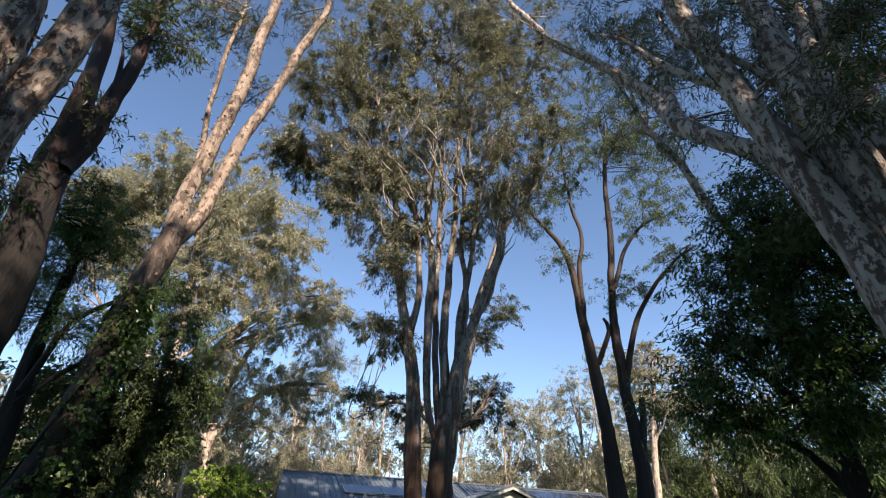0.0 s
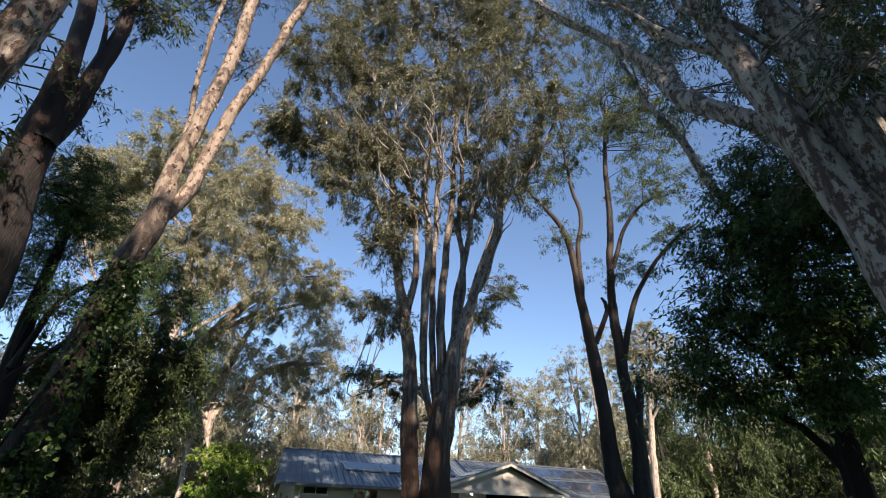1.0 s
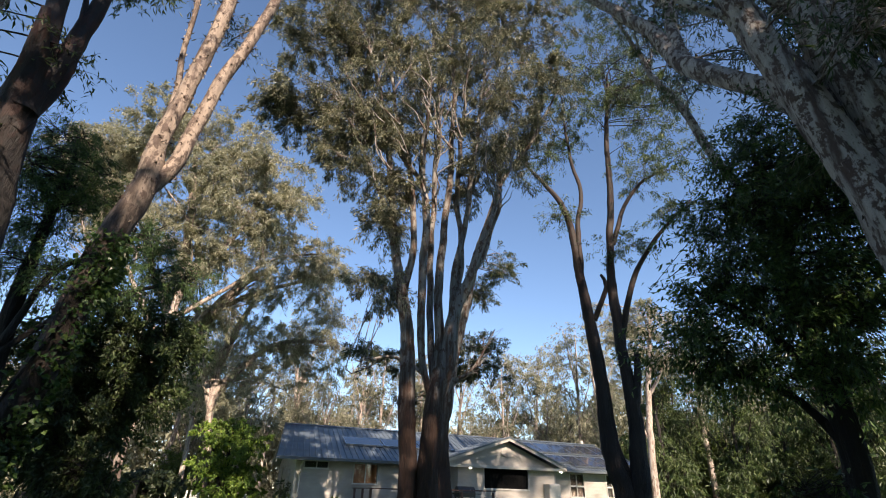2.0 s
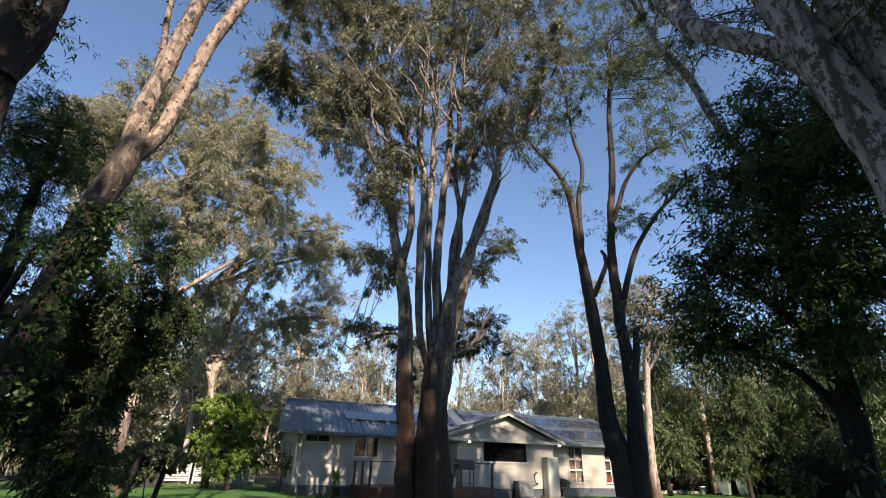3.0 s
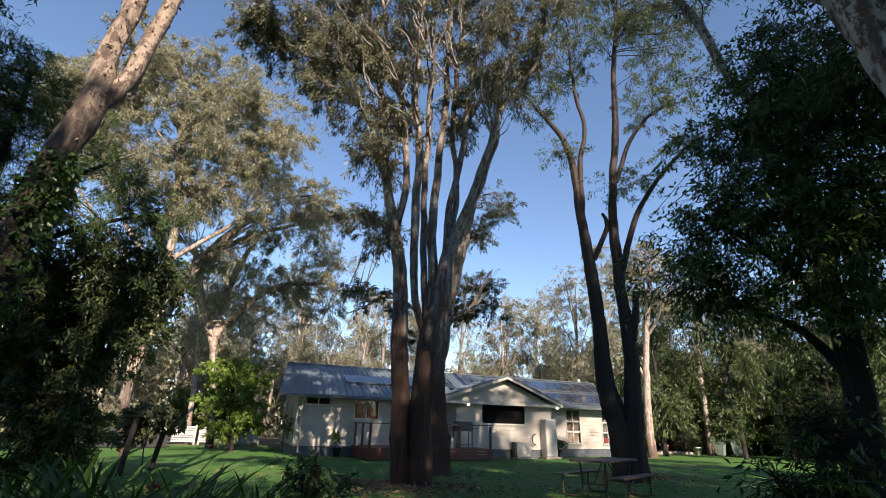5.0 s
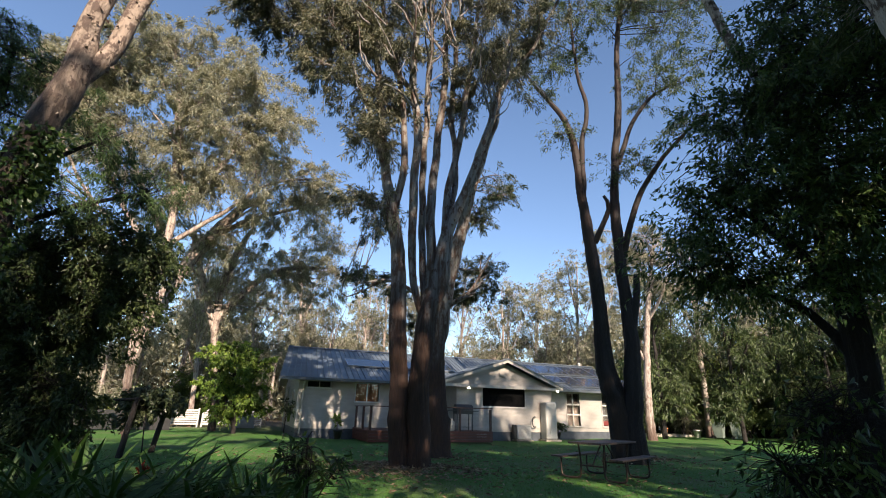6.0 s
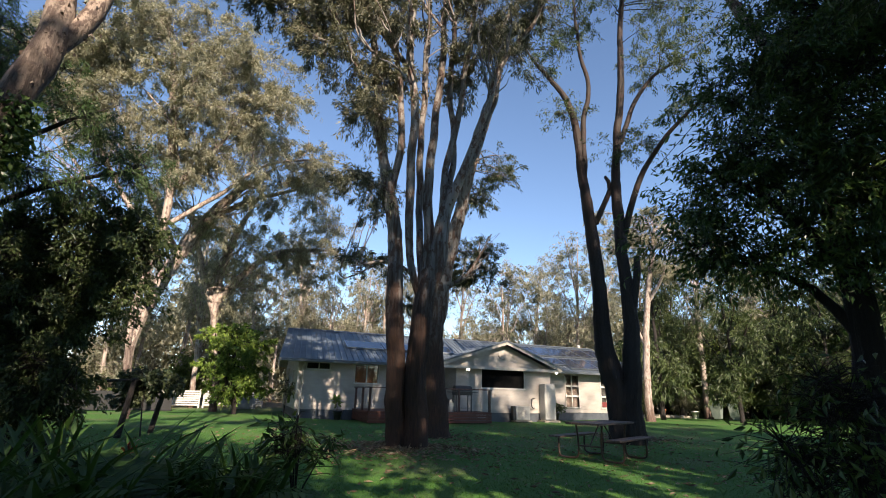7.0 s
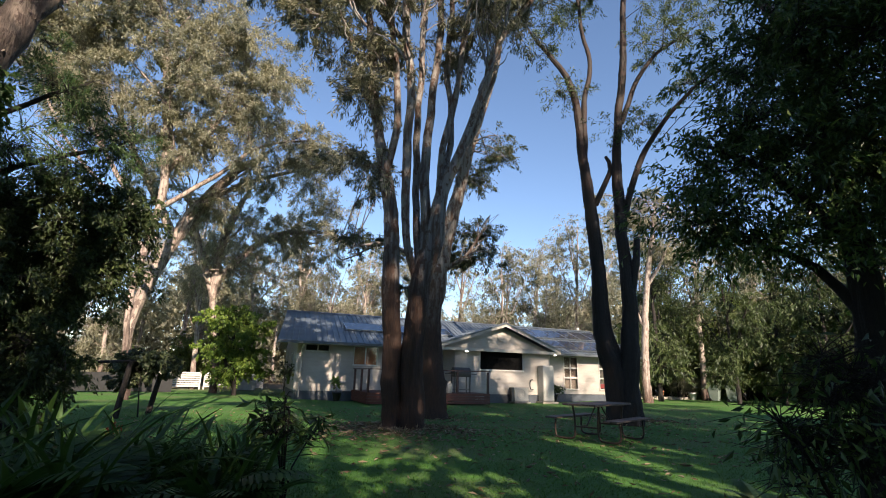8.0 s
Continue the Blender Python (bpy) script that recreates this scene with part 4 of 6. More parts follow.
SOIL = surface("garden_mulch", (0.03, 0.022, 0.016), (0.07, 0.05, 0.036), 7.0, 0.95, 0, 0.8, 0.03)


def plain(name, color, rough, metal=0.0, coat=0.0):
    m, nt, b, co = blank(name)
    n = noise_node(nt, co, 3.0, 4, 0.6)
    nt.links.new(ramp_node(nt, n, [(0.3, tuple(0.8 * c for c in color)), (0.7, color)]), b.inputs["Base Color"])
    b.inputs["Roughness"].default_value, b.inputs["Metallic"].default_value, b.inputs["Coat Weight"].default_value = rough, metal, coat
    return m


SOLAR = plain("solar_glass", (0.02, 0.025, 0.045), 0.12, 0.0, 0.6)
CHROME = plain("aluminium_frame", (0.55, 0.56, 0.58), 0.35, 1.0)
RED = plain("red_plastic", (0.16, 0.02, 0.018), 0.5)
GLASS, gnt, gb, _ = blank("window_glass")
gb.inputs["Base Color"].default_value, gb.inputs["Roughness"].default_value = (0.85, 0.9, 0.9, 1), 0.02
gb.inputs["Transmission Weight"].default_value, gb.inputs["IOR"].default_value = 1.0, 1.45
LAMP, lnt, lb, _ = blank("lit_floodlight")
lb.inputs["Emission Color"].default_value, lb.inputs["Emission Strength"].default_value = (1.0, 0.96, 0.86, 1), 8.0

BOXF = [(0, 3, 2, 1), (4, 5, 6, 7), (0, 1, 5, 4), (1, 2, 6, 5), (2, 3, 7, 6), (3, 0, 4, 7)]


def box(sh, x0, x1, y0, y1, z0, z1):
    sh.add([(x, y, z) for z in (z0, z1) for x, y in ((x0, y0), (x1, y0), (x1, y1), (x0, y1))], BOXF)
    return sh


def rounded_box(name, material, x0, x1, y0, y1, z0, z1, r=0.02, seg=2):
    bm = bmesh.new()
    bmesh.ops.create_cube(bm, size=1.0)
    for v in bm.verts:
        v.co = (x0 + (v.co.x + 0.5) * (x1 - x0), y0 + (v.co.y + 0.5) * (y1 - y0), z0 + (v.co.z + 0.5) * (z1 - z0))
    bmesh.ops.bevel(bm, geom=bm.edges[:], offset=r, segments=seg, affect="EDGES", profile=0.5)
    me = bpy.data.meshes.new(name)
    bm.to_mesh(me)
    bm.free()
    me.materials.append(material)
    return me


def thing(name, x, y, z, label, category, group="", kind="", turn=0.0):
    ob = new(name)
    ob.matrix_basis = pose(x, y, z, 0, 0, turn)
    return tagged(ob, label, category, group, kind)


def part(name, shape, material, parent, label="", smooth=False):
    return child(name, shape.mesh(name, material, smooth), parent, label)


def piece(name, material, parent, x0, x1, y0, y1, z0, z1, label="", r=0.0):
    if r:
        return child(name, rounded_box(name, material, x0, x1, y0, y1, z0, z1, r), parent, label)
    return part(name, box(Shape(), x0, x1, y0, y1, z0, z1), material, parent, label)


def rod(sh, pts, r, sides=8):
    tube(sh, curve_points([(*p, r) for p in pts], 0.06), sides)


# ---- house: x along its front, HX, HY its front-left corner ----
HX, HY = 3.2, 24.5
house = thing("house", HX, HY, 0, "single-storey cream weatherboard house with a blue-grey steel roof", "house")
EAVE, RIDGE_Y, RIDGE_Z, LONG, DEEP = 2.63, 3.95, 4.47, 19.6, 7.9
SLOPE = (RIDGE_Z - EAVE) / (RIDGE_Y + 0.6)


def gaps(a, b, cuts):
    """The stretches of a..b that no cut covers."""
    out, at = [], a
    for c0, c1 in sorted(cuts):
        if c0 > at:
            out.append((at, min(c0, b)))
        at = max(at, c1)
    if at < b:
        out.append((at, b))
    return [(p, q) for p, q in out if q - p > 1e-4]


def boarded(name, a, b, z0, z1, openings, place):
    """A boarded wall with openings (a0, a1, z0, z1); place(u, out, z) gives its points, out being proud of the face."""
    wall = thing(name, 0, 0, 0, "", "")
    wall.parent = house
    pitch = 0.18
    rows = int(math.ceil((z1 - z0) / pitch))
    for k in range(rows):
        lo, hi = z0 + k * pitch, min(z1, z0 + (k + 1) * pitch)
        zs = sorted({lo, hi, *[v for o in openings for v in (o[2], o[3]) if lo < v < hi]})
        for p, q in zip(zs, zs[1:]):
            mid = (p + q) / 2
            for u0, u1 in gaps(a, b, [(o[0], o[1]) for o in openings if o[2] < mid < o[3]]):
                lap = [0.022 - 0.02 * (v - lo) / pitch for v in (p, q)]
                v = [place(u0, lap[0], p), place(u1, lap[0], p), place(u1, -0.14, p), place(u0, -0.14, p), place(u0, lap[1], q), place(u1, lap[1], q), place(u1, -0.14, q), place(u0, -0.14, q)]
                sh = Shape()
                sh.add(v, BOXF)
                part("board", sh, CREAM, wall)
    return wall


FRONT = [(0.35, 1.42, 2.24, 2.5), (2.65, 3.8, 1.66, 2.48), (6.4, 7.25, 0.45, 2.4)]
boarded("front_wall", 0, 7.35, 0.4, 2.62, FRONT, lambda u, o, z: (u, -o, z))
RIGHT = [(13.5, 13.85, 1.75, 2.45), (14.85, 15.75, 0.7, 2.45), (17.35, 18.2, 0.7, 2.45)]
boarded("front_wall", 12.82, LONG, 0.4, 2.62, RIGHT, lambda u, o, z: (u, -o, z))
GY = -1.5  # face of the projecting gable
boarded("gable_wall", 7.35, 12.82, 0.4, 2.55, [(8.75, 11.2, 1.6, 2.52)], lambda u, o, z: (u, GY - o, z))
boarded("return_wall", GY, 0, 0.4, 2.55, [], lambda u, o, z: (7.35 - o, u, z))
boarded("return_wall", GY, 0, 0.4, 2.55, [], lambda u, o, z: (12.82 + o, u, z))
boarded("end_wall", 0.0, DEEP, 0.4, 2.62, [(2.2, 3.1, 1.1, 2.2), (5.3, 6.1, 0.4, 2.4)], lambda u, o, z: (-o, u, z))
piece("rear_wall", CREAM, house, 0, LONG, DEEP - 0.14, DEEP, 0.4, 2.6)
piece("end_wall", CREAM, house, LONG - 0.14, LONG, 0.005, DEEP - 0.15, 0.4, 2.6)
piece("floor", INSIDE, house, 0.15, LONG - 0.15, 0.15, DEEP - 0.15, 0.38, 0.44)
piece("partition", INSIDE, house, 0.15, LONG - 0.15, 3.4, 3.5, 0.45, 2.6)
piece("lining", INSIDE, house, 0.15, LONG - 0.15, 0.15, DEEP - 0.15, 2.56, 2.6)
for x0, x1, y in ((0.01, 7.36, 0.02), (12.81, LONG - 0.01, 0.02), (7.36, 12.81, GY + 0.02)):
    piece("plinth", BAND, house, x0, x1, y, y + 0.12, -0.1, 0.4, "dark grey plinth band")
piece("plinth", BAND, house, 0.02, 0.14, 0.15, DEEP, -0.1, 0.4, "dark grey plinth band")


def ribbed(sh, x0, x1, point, pitch=0.25, h=0.035):
    """Steel roof sheet with upstanding ribs; point(x, side) gives the lower and upper edge."""
    xs = []
    n = int((x1 - x0) / pitch)
    for k in range(n + 1):
        x = x0 + k * pitch
        xs += [(x - 0.028, 0), (x - 0.014, h), (x + 0.014, h), (x + 0.028, 0)]
    rows = [[point(x, s, o) for x, o in xs] for s in (0, 1)]
    m = len(xs)
    sh.add(rows[0] + rows[1], [(i, i + 1, m + i + 1, m + i) for i in range(m - 1)])


EX0, EX1 = -0.45, LONG + 0.4
FLARE = 0.55  # the front eave runs out past the ridge end on the left


def eave_x(x):
    return x - FLARE * max(0.0, 1.0 - (x - EX0) / 4.0)


sh = Shape()
ribbed(sh, EX0 + 0.03, EX1 - 0.03, lambda x, s, o: ((eave_x(x), x)[s], (-0.6, RIDGE_Y)[s], (EAVE, RIDGE_Z)[s] + o))
ribbed(sh, EX0 + 0.03, EX1 - 0.03, lambda x, s, o: (x, (2 * RIDGE_Y + 0.6, RIDGE_Y)[s], (EAVE, RIDGE_Z)[s] + o))
sh.add([(EX0 - FLARE, -0.6, EAVE - 0.05), (EX1, -0.6, EAVE - 0.05), (EX1, RIDGE_Y, RIDGE_Z - 0.05), (EX0, RIDGE_Y, RIDGE_Z - 0.05), (EX0, 2 * RIDGE_Y + 0.6, EAVE - 0.05), (EX1, 2 * RIDGE_Y + 0.6, EAVE - 0.05)], [(0, 3, 2, 1), (3, 4, 5, 2)])
roof = part("roof", sh, STEEL, house, "blue-grey ribbed steel roof")
sh = Shape()
sh.add([(EX0, RIDGE_Y - 0.16, RIDGE_Z - 0.02), (EX1, RIDGE_Y - 0.16, RIDGE_Z - 0.02), (EX1, RIDGE_Y, RIDGE_Z + 0.06), (EX0, RIDGE_Y, RIDGE_Z + 0.06), (EX0, RIDGE_Y + 0.16, RIDGE_Z - 0.02), (EX1, RIDGE_Y + 0.16, RIDGE_Z - 0.02)], [(0, 1, 2, 3), (3, 2, 5, 4)])
part("ridge_cap", sh, STEEL, roof)
# cross gable
AX, AZ, GX0, GX1, GF = 10.0, 3.88, 6.1, 13.3, GY - 0.45
BACK = -0.6 + (AZ - EAVE) / SLOPE
sh = Shape()
for gx in (GX0, GX1):
    n = 13
    rows = [[], []]
    for k in range(n):
        f = k / (n - 1)
        ya = GF + (BACK - GF) * f
        # lower edge stops at the main roof
        yl = min(ya, -0.6)
        for du, o in ((-0.02, 0), (0, 0.03), (0.02, 0)):
            rows[0].append((gx, yl + du if ya <= -0.6 else ya + du, EAVE + o))
            rows[1].append((AX, ya + du, AZ + o))
    # valley: points past the eave slide up the main roof
    for k, (lo, hi) in enumerate(zip(*rows)):
        if lo[1] > -0.6:
            t = min(1.0, (lo[1] + 0.6) * SLOPE / (AZ - EAVE))
            rows[0][k] = (gx + (AX - gx) * t, lo[1], EAVE + (AZ - EAVE) * t + 0.01)
    m = len(rows[0])
    sh.add(rows[0] + rows[1], [(i, i + 1, m + i + 1, m + i) for i in range(m - 1)])
part("gable_roof", sh, STEEL, house, "ribbed steel roof of the front gable")
sh = Shape()
sh.add([(GX0 + 0.3, GY - 0.02, 2.56), (GX1 - 0.3, GY - 0.02, 2.56), (AX, GY - 0.02, AZ - 0.1), (GX0 + 0.3, GY + 0.1, 2.56), (GX1 - 0.3, GY + 0.1, 2.56), (AX, GY + 0.1, AZ - 0.1)], [(0, 1, 4, 3)], [(0, 1, 2), (3, 5, 4)])
gable = part("gable_panel", sh, CREAM, house)
sh = Shape()
rod(sh, [(AX - 0.22, GY - 0.05, 3.35), (AX - 0.3, GY - 0.06, 3.2), (AX - 0.18, GY - 0.06, 3.08), (AX + 0.05, GY - 0.06, 3.02)], 0.022, 6)
part("ornament", sh, TRIM, gable, "small curved cream ornament")
for gx in (GX0, GX1):
    s = Shape()
    dx = 1 if gx < AX else -1
    a0, b0 = np.array([gx, GF, EAVE - 0.16]), np.array([AX, GF, AZ - 0.13])
    s.add([a0, b0, b0 + (0, 0, 0.13), a0 + (0, 0, 0.13), a0 + (0, 0.04, 0), b0 + (0, 0.04, 0), b0 + (0, 0.04, 0.13), a0 + (0, 0.04, 0.13)], [(0, 1, 2, 3), (4, 7, 6, 5), (0, 4, 5, 1), (3, 2, 6, 7), (0, 3, 7, 4), (1, 5, 6, 2)])
    part("barge_board", s, TRIM, house)
    s = Shape()
    c0, d0 = a0 + (0, -0.03, 0.132), b0 + (0, -0.03, 0.132)
    s.add([c0, d0, d0 + (0, 0, 0.09), c0 + (0, 0, 0.09), c0 + (0, 0.2, 0), d0 + (0, 0.2, 0), d0 + (0, 0.2, 0.09), c0 + (0, 0.2, 0.09)], [(0, 1, 2, 3), (4, 7, 6, 5), (0, 4, 5, 1), (3, 2, 6, 7), (0, 3, 7, 4), (1, 5, 6, 2)])
    part("verge_flashing", s, FASCIA, house)
piece("gable_soffit", TRIM, house, GX0 + 0.1, GX1 - 0.1, GF + 0.05, GY, 2.5, 2.54)
piece("gable_beam", TRIM, house, GX0 + 0.05, GX1 - 0.05, GF + 0.045, GF + 0.09, 2.46, 2.6)
for x0, x1 in ((EX0 - FLARE, GX0), (GX1, EX1)):
    piece("soffit", TRIM, house, x0, x1, -0.58, -0.03, 2.53, 2.56)
    piece("gutter", FASCIA, house, x0, x1, -0.72, -0.6, EAVE - 0.12, EAVE - 0.005)
# left gable end
sh = Shape()
sh.add([(0.0, 0.0, 2.6), (0.0, DEEP, 2.6), (0.0, RIDGE_Y, RIDGE_Z - 0.12), (0.12, 0.0, 2.6), (0.12, DEEP, 2.6), (0.12, RIDGE_Y, RIDGE_Z - 0.12)], None, [(0, 2, 1), (3, 4, 5)])
part("gable_panel", sh, CREAM, house)
for far in (0, 1):
    s = Shape()
    a0 = np.array([EX0 - (FLARE, 0.0)[far], (-0.7, 2 * RIDGE_Y + 0.7)[far], EAVE - 0.26])
    b0 = np.array([EX0, RIDGE_Y, RIDGE_Z - 0.18])
    s.add([a0, b0, b0 + (0, 0, 0.2), a0 + (0, 0, 0.2), a0 + (0.04, 0, 0), b0 + (0.04, 0, 0), b0 + (0.04, 0, 0.2), a0 + (0.04, 0, 0.2)], [(0, 1, 2, 3), (4, 7, 6, 5), (0, 4, 5, 1), (3, 2, 6, 7), (0, 3, 7, 4), (1, 5, 6, 2)])
    part("barge_board", s, TRIM, house)
    s = Shape()
    s.add([(a0[0] + 0.04, a0[1] + (0.1, -0.1)[far], EAVE - 0.06), (EX0 + 0.04, RIDGE_Y, RIDGE_Z - 0.1), (0, RIDGE_Y, RIDGE_Z - 0.1), (0, a0[1] + (0.1, -0.1)[far], EAVE - 0.06)], [(0, 1, 2, 3)])
    part("verge_lining", s, TRIM, house)


def window_in(name, u0, u1, z0, z1, y, verts, horizontals, back=None, proud=0.05, glazed=True):
    """A framed window in a front wall; verts, horizontals: places of its bars."""
    w = thing(name, 0, 0, 0, "", "")
    w.parent = house
    fw = 0.035
    for a, b, c, d in ((u0 - fw, u0, z0 - fw, z1 + fw), (u1, u1 + fw, z0 - fw, z1 + fw)):
        piece("jamb", WHITE, w, a, b, y - proud, y + 0.1, c, d)
    piece("head", WHITE, w, u0, u1, y - proud, y + 0.1, z1, z1 + fw)
    piece("sill", WHITE, w, u0 - fw - 0.02, u1 + fw + 0.02, y - proud - 0.04, y + 0.1, z0 - fw - 0.03, z0 - 0.003)
    for v in verts:
        piece("mullion", WHITE, w, v - 0.022, v + 0.022, y - 0.01, y + 0.05, z0, z1)
    for h in horizontals:
        piece("transom", WHITE, w, u0, u1, y - 0.018, y + 0.045, h - 0.04, h + 0.04)
    cols, hs = [u0, *verts, u1], [z0, *horizontals, z1]
    for a, b in zip(cols, cols[1:]):
        for c, d in zip(hs, hs[1:]) if glazed else ():
            g = piece("pane", GLASS, w, a, b, y + 0.02, y + 0.026, c, d)
            g.visible_shadow = False
    if back:
        piece("curtain_or_backing" if glazed else "screen", back, w, u0, u1, y + (0.16 if glazed else 0.03), y + (0.18 if glazed else 0.036), z0, z1)
    return w


window_in("window", 0.35, 1.42, 2.24, 2.5, 0, [0.9], [], CANVAS)
amber = window_in("window", 2.65, 3.8, 1.66, 2.48, 0, [3.22], [], AMBER)
# black sheet behind the glass stands in for the dark of the recess
window_in("glass_door", 6.4, 7.25, 0.45, 2.4, 0, [6.82], [], MESH)
window_in("window", 8.75, 11.2, 1.6, 2.52, GY, [], [], MESH, 0.02, False)
window_in("window", 13.5, 13.85, 1.75, 2.45, 0, [], [], CANVAS)
window_in("window", 14.85, 15.75, 0.7, 2.45, 0, [15.3], [1.3, 1.85], NET)
window_in("window", 17.35, 18.2, 0.7, 2.45, 0, [17.78], [1.3, 1.85], CANVAS)
piece("screen", RED, house, 17.4, 17.75, -0.02, 0.01, 0.75, 1.0, "red panel in the lower pane")
# corner stop, downpipes
piece("corner_stop", TRIM, house, -0.05, 0.05, -0.05, 0.05, 0.4, 2.6)
sh = Shape()
rod(sh, [(0.18, -0.62, 2.5), (0.18, -0.4, 2.36), (0.18, -0.09, 2.2), (0.18, -0.08, 1.2), (0.18, -0.08, 0.1)], 0.04)
part("downpipe", sh, TRIM, house, smooth=True)
sh = Shape()
rod(sh, [(11.75, GY - 0.06, 1.15), (11.7, GY - 0.16, 1.14), (11.55, GY - 0.2, 1.12), (11.5, GY - 0.2, 0.9), (11.55, GY - 0.2, 0.68), (11.75, GY - 0.12, 0.66)], 0.028)
part("pipe", sh, BLACK, house, "black bent pipe on the wall", True)
for lx, ly in ((7.95, GY - 0.1), (13.1, GY - 0.2)):
    lamp = piece("floodlight", WHITE, house, lx - 0.08, lx + 0.08, ly, ly + 0.08, 2.4, 2.5, "lit white floodlight under the eaves", 0.015)
    piece("lens", LAMP, lamp, lx - 0.065, lx + 0.065, ly - 0.012, ly - 0.003, 2.412, 2.488)
sh = Shape()
rod(sh, [(19.3, 4.4, 4.3), (19.3, 4.4, 4.75)], 0.11, 10)
vent = part("roof_vent", sh, IVORY, roof, "pale roof ventilator", True)


def panel_on_roof(u, v, w, h, name="solar_panel"):
    """A panel on the front slope, u along the house, v up the slope."""
    p = thing(name, HX + u, HY - 0.6, EAVE, "dark solar panel on the steel roof", "solar panel", "solar panels on the roof")
    run = math.hypot(RIDGE_Y + 0.6, RIDGE_Z - EAVE)
    p.matrix_basis = Matrix.Translation((HX + u, HY - 0.6, EAVE)) @ pose(0, 0, 0, math.degrees(math.atan(SLOPE)))
    piece("glass", SOLAR, p, 0.03, w - 0.03, v + 0.03, v + h - 0.03, 0.09, 0.105)
    piece("rail", CHROME, p, 0, w, v, v + 0.045, 0.04, 0.112)
    piece("rail", CHROME, p, 0, w, v + h - 0.03, v + h, 0.04, 0.11)
    piece("rail", CHROME, p, 0, 0.045, v + 0.045, v + h - 0.03, 0.04, 0.112)
    piece("rail", CHROME, p, w - 0.03, w, v + 0.03, v + h - 0.03, 0.04, 0.11)
    return p


for k in range(3):
    panel_on_roof(2.35 + k * 2.0, 1.85, 1.95, 1.15)
for k in range(6):
    panel_on_roof(14.1 + k * 1.02, 0.35 if k else 0.9, 1.0, 1.65 if k else 1.1)
    panel_on_roof(13.4 + k * 1.02, 2.5, 1.0, 1.65)

# ---- deck with rail ----
deck = thing("deck", 9.0, 22.5, 0, "raised red-stained timber deck with post-and-rail balustrade", "deck")
DX0, DX1, DY0, DY1 = -3.15, 2.6, -1.2, 1.95
for k in range(16):
    y = DY0 + k * 0.195
    piece("plank", DECK, deck, DX0, DX1, y, y + 0.185, 0.45, 0.48)
for k in range(4):
    piece("fascia_board", DECK, deck, DX0, DX1, DY0 - 0.025, DY0 - 0.003, 0.02 + k * 0.118, 0.125 + k * 0.118)
    piece("fascia_board", DECK, deck, DX0 - 0.025, DX0 - 0.003, DY0, DY1, 0.02 + k * 0.118, 0.125 + k * 0.118)
    piece("fascia_board", DECK, deck, DX1 + 0.003, DX1 + 0.025, DY0, -0.65, 0.02 + k * 0.118, 0.125 + k * 0.118)
for x, y in ((DX0 + 0.05, DY0 + 0.05), (DX0 + 0.05, 0.2), (DX0 + 0.05, 1.7), (-1.2, DY0 + 0.05), (0.1, DY0 + 0.05), (1.0, DY0 + 0.05), (DX1 - 0.06, DY0 + 0.05)):
    piece("post", POSTS, deck, x - 0.045, x + 0.045, y - 0.045, y + 0.045, 0.48, 1.42)
piece("rail", POSTS, deck, DX0, DX0 + 0.11, DY0, DY1, 1.42, 1.46)
piece("rail", POSTS, deck, DX0 + 0.11, 0.15, DY0, DY0 + 0.11, 1.42, 1.46)
piece("bar_top", POSTS, deck, 0.16, DX1, DY0 - 0.08, DY0 + 0.22, 1.44, 1.49, "dark bar top on the rail")
piece("lattice", SILVER, thing("lattice_panel", 12.0, 23.0, 0, "pale diamond lattice panel under the deck edge", "lattice"), -0.35, 0.2, -0.06, -0.045, 0.08, 0.36)


def barbecue():
    b = thing("barbecue", 10.45, 22.0, 0.48, "black hooded gas barbecue on a trolley", "barbecue")
    piece("firebox", BLACK, b, -0.42, 0.42, -0.25, 0.25, 0.72, 0.9, r=0.02)
    s = Shape()
    an = np.linspace(0, np.pi, 9)
    ring = [(0.25 * -math.cos(q), 0.9 + 0.26 * math.sin(q)) for q in an]
    s.add([(x, y, z) for x in (-0.41, 0.41) for y, z in ring], [(i, i + 1, 10 + i - 0, 9 + i) for i in range(8)])
    s.add([(-0.41, y, z) for y, z in ring] + [(0.41, y, z) for y, z in ring], None, [(0, i + 1, i) for i in range(1, 8)] + [(9, 9 + i, 10 + i) for i in range(1, 8)])
    part("hood", s, BLACK, b)
    s = Shape()
    rod(s, [(-0.3, -0.28, 1.0), (0, -0.3, 1.0), (0.3, -0.28, 1.0)], 0.014)
    part("handle", s, CHROME, b, "chrome handle", True)
    for x in (-0.38, 0.38):
        for y in (-0.2, 0.2):
            piece("leg", BLACK, b, x - 0.02, x + 0.02, y - 0.02, y + 0.02, 0.0, 0.72)
        piece("side_shelf", BLACK, b, min(x, x * 1.9), max(x, x * 1.9), -0.2, 0.2, 0.84, 0.87)
    piece("shelf", BLACK, b, -0.36, 0.36, -0.18, 0.18, 0.15, 0.17)
    g = thing("gas_bottle", 9.75, 21.7, 0.48, "white steel gas bottle standing by the barbecue", "gas bottle")
    s2 = Shape()
    tube(s2, [(0, 0, 0.0, 0.12), (0, 0, 0.06, 0.15), (0, 0, 0.32, 0.15), (0, 0, 0.42, 0.1), (0, 0, 0.46, 0.04), (0, 0, 0.52, 0.05)], 14)
    part("cylinder", s2, IVORY, g, smooth=True)


barbecue()


